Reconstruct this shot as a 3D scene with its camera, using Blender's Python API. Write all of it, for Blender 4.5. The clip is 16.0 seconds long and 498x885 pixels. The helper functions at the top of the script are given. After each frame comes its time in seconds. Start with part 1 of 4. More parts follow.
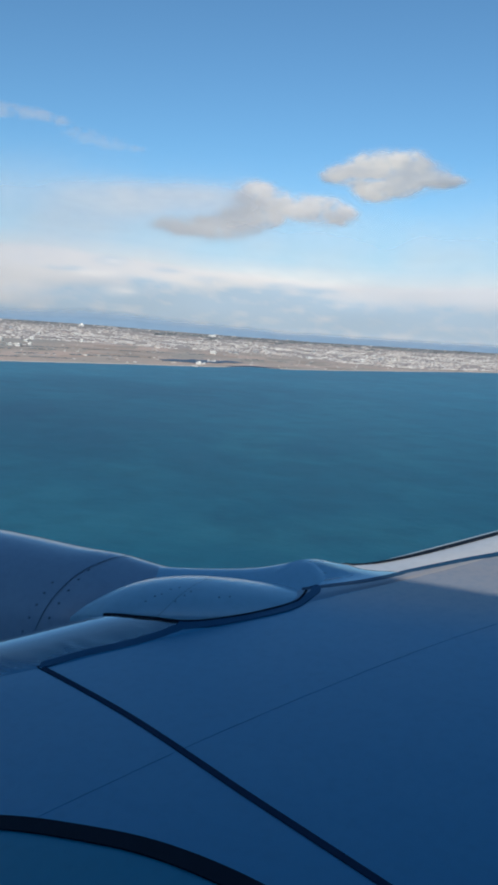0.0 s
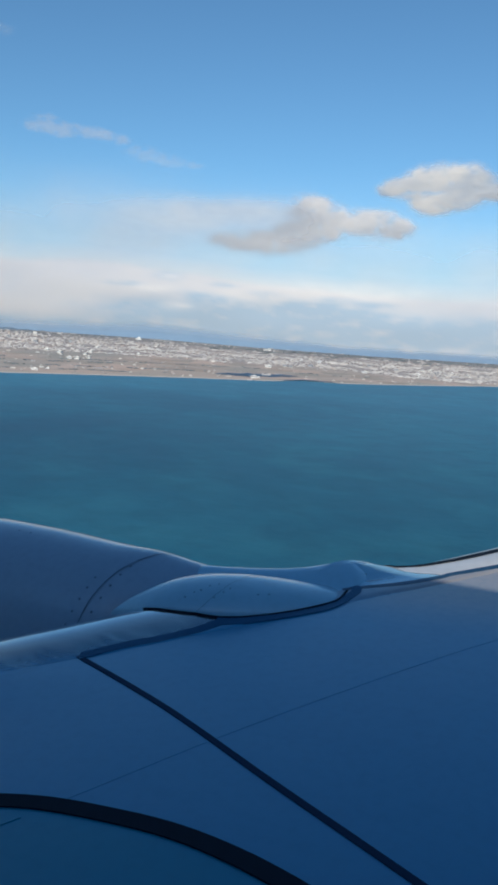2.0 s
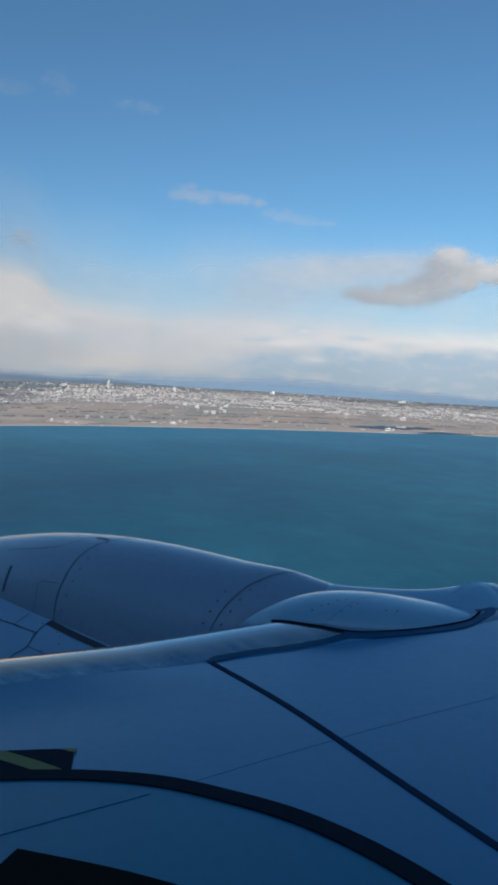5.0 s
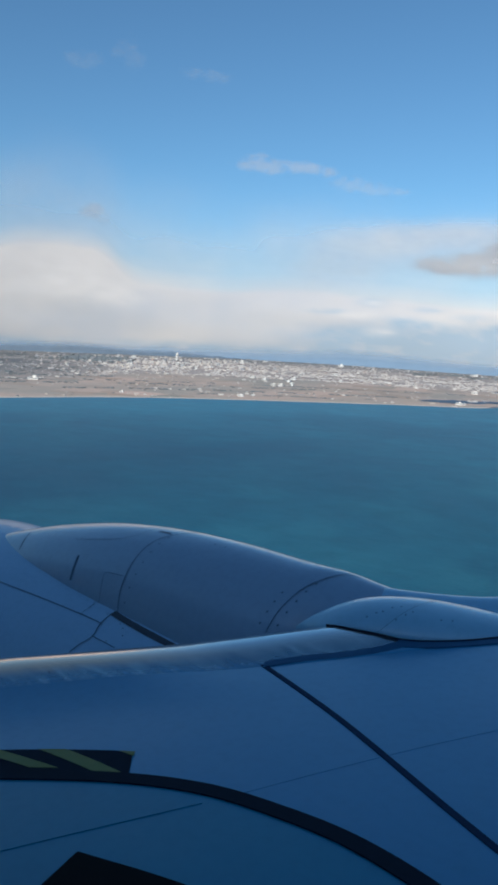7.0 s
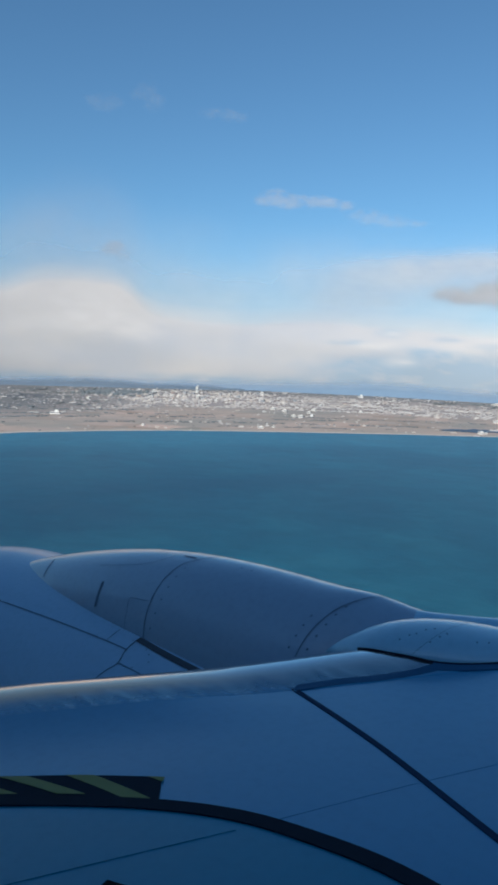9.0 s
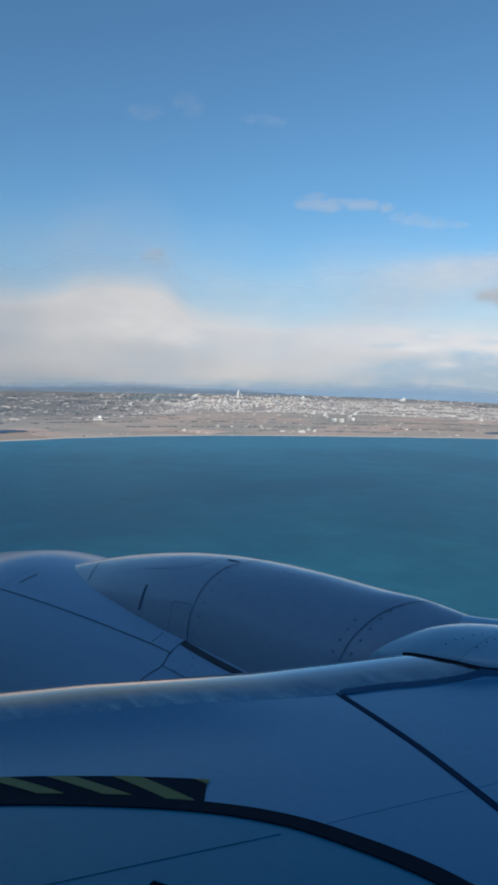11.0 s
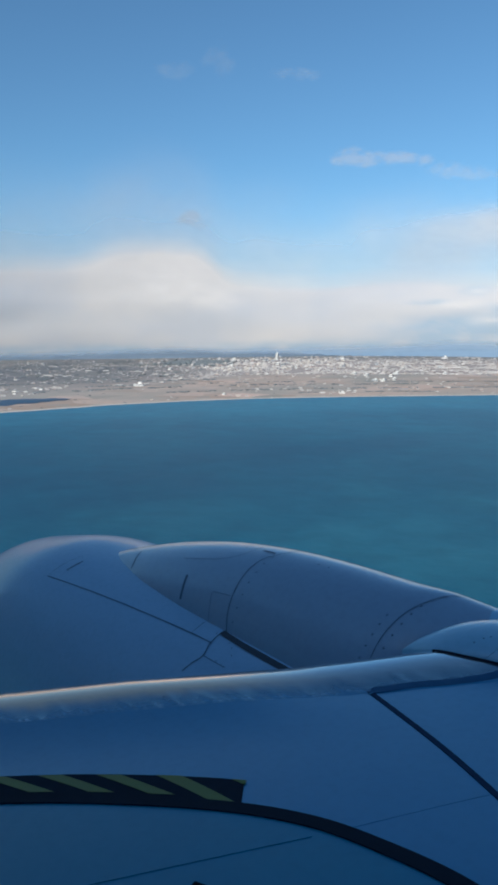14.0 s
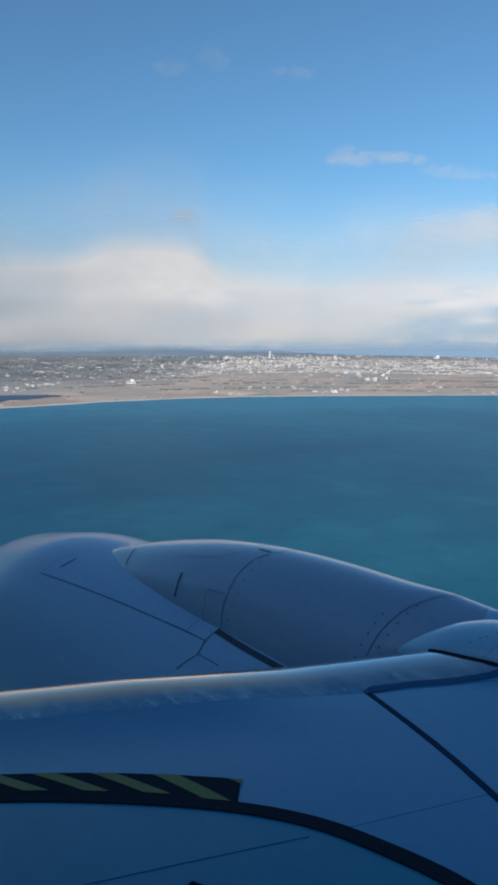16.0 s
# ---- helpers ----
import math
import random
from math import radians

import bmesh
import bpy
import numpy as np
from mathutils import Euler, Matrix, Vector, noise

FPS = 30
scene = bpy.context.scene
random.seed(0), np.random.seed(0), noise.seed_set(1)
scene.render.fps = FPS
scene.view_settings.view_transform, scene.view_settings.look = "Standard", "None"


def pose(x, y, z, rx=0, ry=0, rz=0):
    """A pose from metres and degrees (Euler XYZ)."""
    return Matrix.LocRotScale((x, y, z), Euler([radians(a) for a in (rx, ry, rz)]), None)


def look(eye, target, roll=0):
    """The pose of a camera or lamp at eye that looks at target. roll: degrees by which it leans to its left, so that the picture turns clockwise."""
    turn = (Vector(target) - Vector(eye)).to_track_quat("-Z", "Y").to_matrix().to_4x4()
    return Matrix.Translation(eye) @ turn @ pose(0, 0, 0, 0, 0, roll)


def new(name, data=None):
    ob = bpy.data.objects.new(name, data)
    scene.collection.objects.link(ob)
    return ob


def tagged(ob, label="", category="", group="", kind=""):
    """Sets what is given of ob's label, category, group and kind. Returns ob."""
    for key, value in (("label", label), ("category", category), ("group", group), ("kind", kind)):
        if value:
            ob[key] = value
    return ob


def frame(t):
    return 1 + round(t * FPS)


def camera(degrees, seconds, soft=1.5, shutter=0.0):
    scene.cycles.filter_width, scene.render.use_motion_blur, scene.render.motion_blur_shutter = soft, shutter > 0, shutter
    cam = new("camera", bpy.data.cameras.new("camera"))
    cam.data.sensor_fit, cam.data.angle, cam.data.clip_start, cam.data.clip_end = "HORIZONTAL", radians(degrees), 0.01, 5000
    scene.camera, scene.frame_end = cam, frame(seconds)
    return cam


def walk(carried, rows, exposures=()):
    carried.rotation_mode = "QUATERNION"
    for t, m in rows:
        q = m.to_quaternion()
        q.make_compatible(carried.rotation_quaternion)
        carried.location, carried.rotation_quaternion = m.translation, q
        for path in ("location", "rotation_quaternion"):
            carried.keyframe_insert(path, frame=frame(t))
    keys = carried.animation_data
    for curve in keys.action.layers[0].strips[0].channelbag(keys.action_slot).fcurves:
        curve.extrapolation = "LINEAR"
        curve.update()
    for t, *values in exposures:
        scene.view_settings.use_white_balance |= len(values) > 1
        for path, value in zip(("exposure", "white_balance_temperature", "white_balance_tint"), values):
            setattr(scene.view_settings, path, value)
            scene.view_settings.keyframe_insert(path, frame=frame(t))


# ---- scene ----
cam = camera(36.6, 16.0, soft=3.4)

# seconds, place, yaw, pitch, roll: held by hand inside the cabin, close to the window
PATH = [
    (0.0, 0.042, 0.196, 0.097, 26.79, -8.83, -3.07),
    (0.5, 0.042, 0.205, 0.099, 27.20, -8.84, -3.86),
    (1.0, 0.060, 0.205, 0.073, 28.27, -8.72, -3.47),
    (1.5, 0.080, 0.213, 0.067, 29.60, -8.43, -3.44),
    (2.0, 0.105, 0.215, 0.026, 30.94, -8.01, -3.10),
    (2.5, 0.127, 0.210, -0.010, 32.42, -6.96, -2.52),
    (3.0, 0.140, 0.196, -0.035, 33.41, -5.79, -2.45),
    (3.5, 0.164, 0.174, -0.112, 34.88, -4.69, -1.81),
    (4.0, 0.177, 0.160, -0.166, 36.63, -3.95, -1.50),
    (4.5, 0.183, 0.158, -0.177, 38.64, -3.96, -1.65),
    (5.0, 0.184, 0.162, -0.144, 41.04, -4.44, -2.22),
    (7.5, 0.238, 0.163, 0.034, 46.64, -6.66, -1.98),
    (8.0, 0.208, 0.165, 0.004, 46.84, -5.71, -1.64),
    (10.5, 0.179, 0.173, -0.055, 49.41, -3.52, -1.26),
    (11.0, 0.182, 0.166, -0.049, 50.75, -4.06, -0.98),
    (11.5, 0.186, 0.163, -0.032, 51.51, -4.59, -0.96),
    (12.0, 0.200, 0.150, -0.012, 51.87, -5.14, -0.75),
    (12.5, 0.233, 0.143, 0.068, 52.26, -5.68, -0.17),
    (13.0, 0.262, 0.138, 0.176, 52.54, -6.18, 0.52),
    (13.5, 0.287, 0.131, 0.198, 53.14, -6.78, 0.82),
    (14.0, 0.287, 0.141, 0.176, 53.67, -6.90, 0.68),
    (14.5, 0.270, 0.152, 0.122, 53.81, -6.75, 0.46),
    (15.0, 0.251, 0.152, 0.079, 53.78, -6.74, 0.49),
    (15.5, 0.253, 0.144, 0.106, 53.57, -6.75, 0.31),
    (16.0, 0.261, 0.129, 0.173, 53.14, -7.04, 0.16),
]
walk(cam, [(t, pose(x, y, z, 90 + p, r, w)) for t, x, y, z, w, p, r in PATH],
     exposures=[(0.0, 0.24, 6000, -7), (1.5, 0.25, 6000, -7), (4.5, 0.09, 6000, -7), (7.5, 0.29, 6000, -7), (10.5, 0.21, 6000, -7), (13.7, 0.36, 6000, -7), (16.0, 0.31, 6000, -7)])

# ---- light ----
SUN_FROM = Vector((0.30, -0.95, 0.53)).normalized()
world = bpy.data.worlds.new("sky")
scene.world = world
world.use_nodes = True
wt = world.node_tree
sky = wt.nodes.new("ShaderNodeTexSky")
sky.sky_type = "NISHITA"
sky.sun_disc = False
sky.sun_elevation = math.asin(SUN_FROM.z)
sky.sun_rotation = math.atan2(SUN_FROM.x, SUN_FROM.y)
sky.altitude = 300
sky.air_density = 1.0
sky.dust_density = 0.4
sky.ozone_density = 5.3
wt.nodes["Background"].inputs["Strength"].default_value = 0.10
wt.links.new(sky.outputs["Color"], wt.nodes["Background"].inputs["Color"])
lamp = bpy.data.lights.new("sun", "SUN")
lamp.energy, lamp.angle, lamp.color = 3.9, radians(0.5), (1.0, 0.80, 0.68)
sun = new("sun", lamp)
sun.matrix_world = look(SUN_FROM * 50, (0, 0, 0))


# ---- materials ----
class Mat:
    """A small builder of node materials."""

    def __init__(self, name, rough=0.5, metal=0.0, coat=0.0):
        self.m = bpy.data.materials.new(name)
        self.m.use_nodes = True
        self.t = self.m.node_tree
        self.b = self.t.nodes["Principled BSDF"]
        self.out = self.t.nodes["Material Output"]
        self.b.inputs["Roughness"].default_value = rough
        self.b.inputs["Metallic"].default_value = metal
        self.b.inputs["Coat Weight"].default_value = coat
        self.b.inputs["Coat Roughness"].default_value = 0.16
        self.b.inputs["Coat IOR"].default_value = 1.6

    def node(self, kind, **values):
        n = self.t.nodes.new(kind)
        for k, v in values.items():
            n.inputs[k].default_value = v
        return n

    def link(self, a, b):
        self.t.links.new(a, b)

    def coords(self, scale, which="Object", rot=(0, 0, 0)):
        c = self.node("ShaderNodeTexCoord")
        m = self.node("ShaderNodeMapping", Scale=scale, Rotation=rot)
        self.link(c.outputs[which], m.inputs["Vector"])
        return m.outputs["Vector"]

    def noise(self, vec, scale, detail=4.0, rough=0.55):
        n = self.node("ShaderNodeTexNoise", Scale=scale, Detail=detail, Roughness=rough)
        self.link(vec, n.inputs["Vector"])
        return n.outputs["Fac"]

    def ramp(self, fac, stops):
        r = self.t.nodes.new("ShaderNodeValToRGB")
        while len(r.color_ramp.elements) < len(stops):
            r.color_ramp.elements.new(0.5)
        for e, (p, c) in zip(r.color_ramp.elements, stops):
            e.position = p
            e.color = (*c, 1) if len(c) == 3 else c
        self.link(fac, r.inputs["Fac"])
        return r.outputs["Color"]

    def mix(self, fac, a, b, kind="MIX"):
        n = self.t.nodes.new("ShaderNodeMix")
        n.data_type, n.blend_type = "RGBA", kind
        for v, k in ((fac, 0), (a, 6), (b, 7)):
            if isinstance(v, (int, float)):
                n.inputs[k].default_value = v
            elif isinstance(v, tuple):
                n.inputs[k].default_value = (*v, 1)
            else:
                self.link(v, n.inputs[k])
        return n.outputs[2]

    def math(self, op, a, b=0.0, clamp=False):
        n = self.t.nodes.new("ShaderNodeMath")
        n.operation, n.use_clamp = op, clamp
        for v, k in ((a, 0), (b, 1)):
            if isinstance(v, (int, float)):
                n.inputs[k].default_value = v
            else:
                self.link(v, n.inputs[k])
        return n.outputs[0]

    def color(self, c):
        if isinstance(c, tuple):
            self.b.inputs["Base Color"].default_value = (*c, 1)
        else:
            self.link(c, self.b.inputs["Base Color"])
        return self

    def bump(self, height, strength, distance):
        n = self.node("ShaderNodeBump", Strength=strength, Distance=distance)
        self.link(height, n.inputs["Height"])
        self.link(n.outputs["Normal"], self.b.inputs["Normal"])
        return self


def paint(name, a, b, rough, coat=0.3, metal=0.0, polish=0.16, outer=None, gloss=0.5, bend=1.6):
    """Aircraft paint: two close tones, faint grime along the airflow, fine waviness."""
    k = Mat(name, rough, metal, coat)
    k.b.inputs["Coat Roughness"].default_value = polish
    k.b.inputs["Specular IOR Level"].default_value = gloss
    k.b.inputs["Coat IOR"].default_value = bend
    flow = k.noise(k.coords((0.6, 3.0, 3.0)), 2.2)
    fine = k.noise(k.coords((1, 1, 1)), 26.0, 5)
    mixd = k.mix(k.ramp(flow, [(0.3, (0, 0, 0)), (0.7, (1, 1, 1))]), a, b)
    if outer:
        # outboard the paint turns to a grey that stands in for sunlit skin
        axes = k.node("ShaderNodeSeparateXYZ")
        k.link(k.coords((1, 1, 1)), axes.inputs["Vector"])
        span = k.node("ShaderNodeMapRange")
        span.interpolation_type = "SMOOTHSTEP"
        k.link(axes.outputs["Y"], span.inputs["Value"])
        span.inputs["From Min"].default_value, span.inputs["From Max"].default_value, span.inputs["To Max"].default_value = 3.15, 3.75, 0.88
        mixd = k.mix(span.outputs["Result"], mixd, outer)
    k.color(k.mix(k.ramp(fine, [(0.45, (0, 0, 0)), (0.75, (0.22, 0.22, 0.22))]), mixd, tuple(c * 0.7 for c in a)))
    k.link(k.math("MULTIPLY_ADD", fine, 0.12), k.b.inputs["Roughness"])
    k.t.nodes[-1].inputs[2].default_value = rough - 0.06
    k.bump(k.noise(k.coords((1, 1, 1)), 1.3, 1), 0.05, 0.05)
    return k.m


# wing and root paint hold the blue of skylit shade in their colour
M_WING = paint("wing_shade_blue_paint", (0.050, 0.224, 0.398), (0.056, 0.234, 0.408), 0.36, 0.52, outer=(0.30, 0.275, 0.275))
M_ROOT = paint("fairing_shade_blue_paint", (0.020, 0.205, 0.325), (0.026, 0.215, 0.335), 0.36, 0.20)
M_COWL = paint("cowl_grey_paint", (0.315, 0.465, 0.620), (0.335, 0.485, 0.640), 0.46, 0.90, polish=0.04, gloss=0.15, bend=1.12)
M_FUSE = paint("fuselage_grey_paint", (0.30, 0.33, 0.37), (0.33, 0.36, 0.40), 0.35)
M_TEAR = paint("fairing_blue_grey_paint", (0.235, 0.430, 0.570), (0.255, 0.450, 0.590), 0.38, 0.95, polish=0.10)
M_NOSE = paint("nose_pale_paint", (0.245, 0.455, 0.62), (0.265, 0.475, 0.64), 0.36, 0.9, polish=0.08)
M_SLAT = paint("slat_white_paint", (0.50, 0.52, 0.55), (0.56, 0.57, 0.59), 0.40, 0.3)
M_PYLON = paint("pylon_grey_paint", (0.235, 0.325, 0.435), (0.255, 0.345, 0.455), 0.40, 1.0, polish=0.07, bend=1.36)


def bare_metal(skin):
    """Bare aluminium of the nose of the wing: polished along its crest, where a warm horizon reflection is painted,
    worn and streaked where it meets the paint.
    """
    k = Mat("leading_edge_metal", 0.30, 0.85, 0.0)
    axes = k.node("ShaderNodeSeparateXYZ")
    k.link(k.coords((1, 1, 1)), axes.inputs["Vector"])
    # how far ahead of the painted skin, in metres
    ahead = k.math("SUBTRACT", k.math("MULTIPLY", k.math("SUBTRACT", axes.outputs["Y"], 2.43), 0.86), k.math("ADD", axes.outputs["X"], 1.97))
    streak = k.noise(k.coords((2.4, 13.0, 7.0), rot=(0, 0, radians(-34))), 2.6, 3, 0.5)
    broad = k.noise(k.coords((1.2, 7.0, 4.0), rot=(0, 0, radians(-24))), 1.6, 3, 0.6)
    worn = k.noise(k.coords((1, 1, 1)), 2.6, 2)
    tone = k.ramp(streak, [(0.36, (0.26, 0.36, 0.44)), (0.56, (0.37, 0.48, 0.54)), (0.76, (0.62, 0.70, 0.72))])
    tone = k.mix(k.ramp(worn, [(0.40, (0.8, 0.8, 0.8)), (0.58, (0, 0, 0))]), tone, (0.30, 0.38, 0.46))
    # warm reflection of the horizon, tinted into the crest on its inboard part
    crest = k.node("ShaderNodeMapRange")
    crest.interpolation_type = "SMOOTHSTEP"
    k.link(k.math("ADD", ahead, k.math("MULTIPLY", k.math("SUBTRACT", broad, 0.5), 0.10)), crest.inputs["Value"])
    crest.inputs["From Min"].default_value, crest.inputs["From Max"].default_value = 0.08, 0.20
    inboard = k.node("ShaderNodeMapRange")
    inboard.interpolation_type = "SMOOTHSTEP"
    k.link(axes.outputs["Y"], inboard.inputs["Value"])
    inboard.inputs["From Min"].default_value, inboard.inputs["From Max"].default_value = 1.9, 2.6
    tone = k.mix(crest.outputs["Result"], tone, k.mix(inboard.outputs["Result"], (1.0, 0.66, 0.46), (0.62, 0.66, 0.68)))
    edge = k.node("ShaderNodeMapRange")
    edge.interpolation_type = "SMOOTHSTEP"
    wander = k.math("ADD", k.math("MULTIPLY", k.math("SUBTRACT", streak, 0.5), 0.13), k.math("MULTIPLY", k.math("SUBTRACT", broad, 0.5), 0.18))
    k.link(k.math("ADD", ahead, wander), edge.inputs["Value"])
    edge.inputs["From Min"].default_value, edge.inputs["From Max"].default_value = -0.06, 0.11
    k.color(k.mix(edge.outputs["Result"], skin, tone))
    k.link(k.math("MULTIPLY", edge.outputs["Result"], 0.85), k.b.inputs["Metallic"])
    k.link(k.math("MULTIPLY", k.math("SUBTRACT", 1.0, edge.outputs["Result"]), 0.52), k.b.inputs["Coat Weight"])
    rough = k.ramp(streak, [(0.3, (0.12, 0.12, 0.12)), (0.7, (0.26, 0.26, 0.26))])
    rough = k.mix(crest.outputs["Result"], rough, (0.12, 0.12, 0.12))
    k.link(k.mix(edge.outputs["Result"], (0.36, 0.36, 0.36), rough), k.b.inputs["Roughness"])
    k.bump(k.noise(k.coords((1, 1, 1)), 1.6, 1), 0.04, 0.04)
    return k.m


def plain(name, c, rough, c2=None, scale=20.0, metal=0.0, gloss=0.5):
    k = Mat(name, rough, metal)
    k.color(k.mix(k.noise(k.coords((1, 1, 1)), scale, 5), c, c2 or tuple(v * 0.6 for v in c)))
    k.b.inputs["Specular IOR Level"].default_value = gloss
    return k.m


M_METAL = bare_metal((0.053, 0.228, 0.402))
M_SEAL = plain("dark_sealant", (0.011, 0.020, 0.036), 0.85, gloss=0.15)
M_GREYSEAL = paint("grey_sealant", (0.020, 0.082, 0.172), (0.023, 0.087, 0.180), 0.6, 0.04, gloss=0.3)
M_SLATSEAL = paint("blue_sealant", (0.010, 0.048, 0.110), (0.012, 0.052, 0.118), 0.5, 0.1)
M_THINSEAL = plain("blue_black_sealant", (0.014, 0.038, 0.088), 0.8, gloss=0.15)
M_BLACK = plain("black_anti_slip", (0.008, 0.009, 0.010), 0.9, scale=90, gloss=0.15)
M_YELLOW = plain("yellow_paint", (0.145, 0.175, 0.012), 0.5, (0.100, 0.128, 0.012))
M_LINE = plain("panel_gap", (0.105, 0.16, 0.235), 0.7)
M_WEDGE = plain("gap_shade_wedge", (0.060, 0.070, 0.090), 0.7)
M_BOLT = plain("fastener_heads", (0.125, 0.19, 0.27), 0.6)
M_TEARGAP = plain("fine_fairing_gap", (0.115, 0.215, 0.310), 0.6)
M_ROOTGAP = paint("faint_fairing_gap", (0.018, 0.193, 0.307), (0.022, 0.200, 0.315), 0.36, 0.20)
M_FAINT = paint("faint_panel_gap", (0.049, 0.220, 0.391), (0.055, 0.230, 0.401), 0.36, 0.48)


def sea_material():
    k = Mat("sea_water", 0.22)
    big = k.noise(k.coords((0.9, 1.3, 1), rot=(0, 0, radians(38))), 0.0026, 4, 0.6)
    mid = k.noise(k.coords((0.9, 1.15, 1), rot=(0, 0, radians(40))), 0.010, 5, 0.6)
    # open water, paler with distance: the sky's sheen on far water, put into the colour
    off = k.node("ShaderNodeVectorMath")
    off.operation = "LENGTH"
    k.link(k.coords((1, 1, 1)), off.inputs[0])
    far_sheen = k.ramp(k.math("ADD", k.math("MULTIPLY", off.outputs["Value"], 0.0005), k.math("MULTIPLY", big, 0.25)), [(0.30, (0, 0, 0)), (0.95, (1, 1, 1))])
    c = k.mix(far_sheen, (0.015, 0.094, 0.164), (0.033, 0.168, 0.284))
    c = k.mix(k.ramp(big, [(0.38, (0, 0, 0)), (0.62, (0.8, 0.8, 0.8))]), c, k.mix(far_sheen, (0.021, 0.117, 0.188), (0.044, 0.198, 0.318)))
    c = k.mix(k.ramp(mid, [(0.45, (0, 0, 0)), (0.66, (0.95, 0.95, 0.95))]), c, k.mix(far_sheen, (0.032, 0.140, 0.208), (0.060, 0.230, 0.355)))
    fine = k.noise(k.coords((1.0, 1.1, 1), rot=(0, 0, radians(40))), 0.026, 6, 0.65)
    c = k.mix(k.ramp(fine, [(0.36, (0.45, 0.45, 0.45)), (0.56, (0, 0, 0))]), c, k.mix(far_sheen, (0.013, 0.078, 0.138), (0.024, 0.135, 0.240)))
    # darker, bluer water ahead of the wing
    place_ = k.node("ShaderNodeSeparateXYZ")
    k.link(k.coords((1, 1, 1)), place_.inputs["Vector"])
    navy = k.node("ShaderNodeMapRange")
    navy.interpolation_type = "SMOOTHSTEP"
    k.link(place_.outputs["X"], navy.inputs["Value"])
    navy.inputs["From Min"].default_value, navy.inputs["From Max"].default_value, navy.inputs["To Min"].default_value, navy.inputs["To Max"].default_value = -720, -330, 0.8, 0.0
    c = k.mix(k.math("MULTIPLY", navy.outputs["Result"], k.math("SUBTRACT", 1.0, far_sheen)), c, k.mix(mid, (0.006, 0.040, 0.105), (0.016, 0.075, 0.155)))
    k.color(c)
    k.b.inputs["Specular IOR Level"].default_value = 0.035
    k.link(k.ramp(mid, [(0.3, (0.42, 0.42, 0.42)), (0.7, (0.46, 0.46, 0.46))]), k.b.inputs["Roughness"])
    w = k.noise(k.coords((1, 1.6, 1), rot=(0, 0, radians(30))), 0.12, 6, 0.65)
    k.bump(w, 0.25, 1.0)
    return k.m


def land_material():
    k = Mat("winter_fields", 0.95)
    v = k.coords((1, 1, 1))
    cell = k.node("ShaderNodeTexVoronoi", Scale=0.011, Randomness=0.9)
    k.link(v, cell.inputs["Vector"])
    big = k.noise(v, 0.0024, 4)
    fine = k.noise(v, 0.05, 5)
    sep = k.node("ShaderNodeSeparateColor")
    k.link(cell.outputs["Color"], sep.inputs["Color"])
    field = k.ramp(sep.outputs[0], [(0.0, (0.37, 0.28, 0.225)), (0.35, (0.57, 0.43, 0.36)), (0.6, (0.42, 0.36, 0.31)),
                                    (0.8, (0.63, 0.47, 0.40)), (1.0, (0.28, 0.27, 0.24))])
    c = k.mix(k.ramp(big, [(0.38, (0, 0, 0)), (0.62, (0.85, 0.85, 0.85))]), field, (0.32, 0.32, 0.30))
    c = k.mix(k.ramp(fine, [(0.4, (0, 0, 0)), (0.75, (0.6, 0.6, 0.6))]), c, (0.35, 0.32, 0.29))
    built = k.node("ShaderNodeAttribute")
    built.attribute_name = "built"
    c = k.mix(k.math("MULTIPLY", built.outputs["Fac"], 0.8), c, k.mix(k.ramp(fine, [(0.35, (0, 0, 0)), (0.65, (1, 1, 1))]), (0.29, 0.275, 0.28), (0.41, 0.375, 0.365)))
    # far woods, with the blue of distance haze mixed into their tone
    wooded = k.node("ShaderNodeAttribute")
    wooded.attribute_name = "wooded"
    c = k.mix(k.math("MULTIPLY", wooded.outputs["Fac"], 0.85), c, k.mix(k.ramp(big, [(0.40, (0, 0, 0)), (0.60, (1, 1, 1))]), (0.085, 0.115, 0.145), (0.17, 0.18, 0.185)))
    c = k.mix(k.math("MULTIPLY", wooded.outputs["Fac"], k.ramp(k.noise(k.coords((1, 1, 1)), 0.011, 5, 0.65), [(0.50, (0, 0, 0)), (0.66, (0.8, 0.8, 0.8))])), c, (0.33, 0.30, 0.29))
    k.color(c)
    return k.m


def building_material(name, tones):
    """Rendered walls and roofs; each building takes its own tone."""
    k = Mat(name, 0.8)
    g = k.node("ShaderNodeNewGeometry")
    c = k.ramp(g.outputs["Random Per Island"], tones)
    k.t.nodes[-1].color_ramp.interpolation = "CONSTANT"
    k.color(k.mix(k.ramp(k.noise(k.coords((1, 1, 1)), 0.4, 3), [(0.4, (0, 0, 0)), (0.7, (0.3, 0.3, 0.3))]), c, (0.3, 0.3, 0.32)))
    return k.m


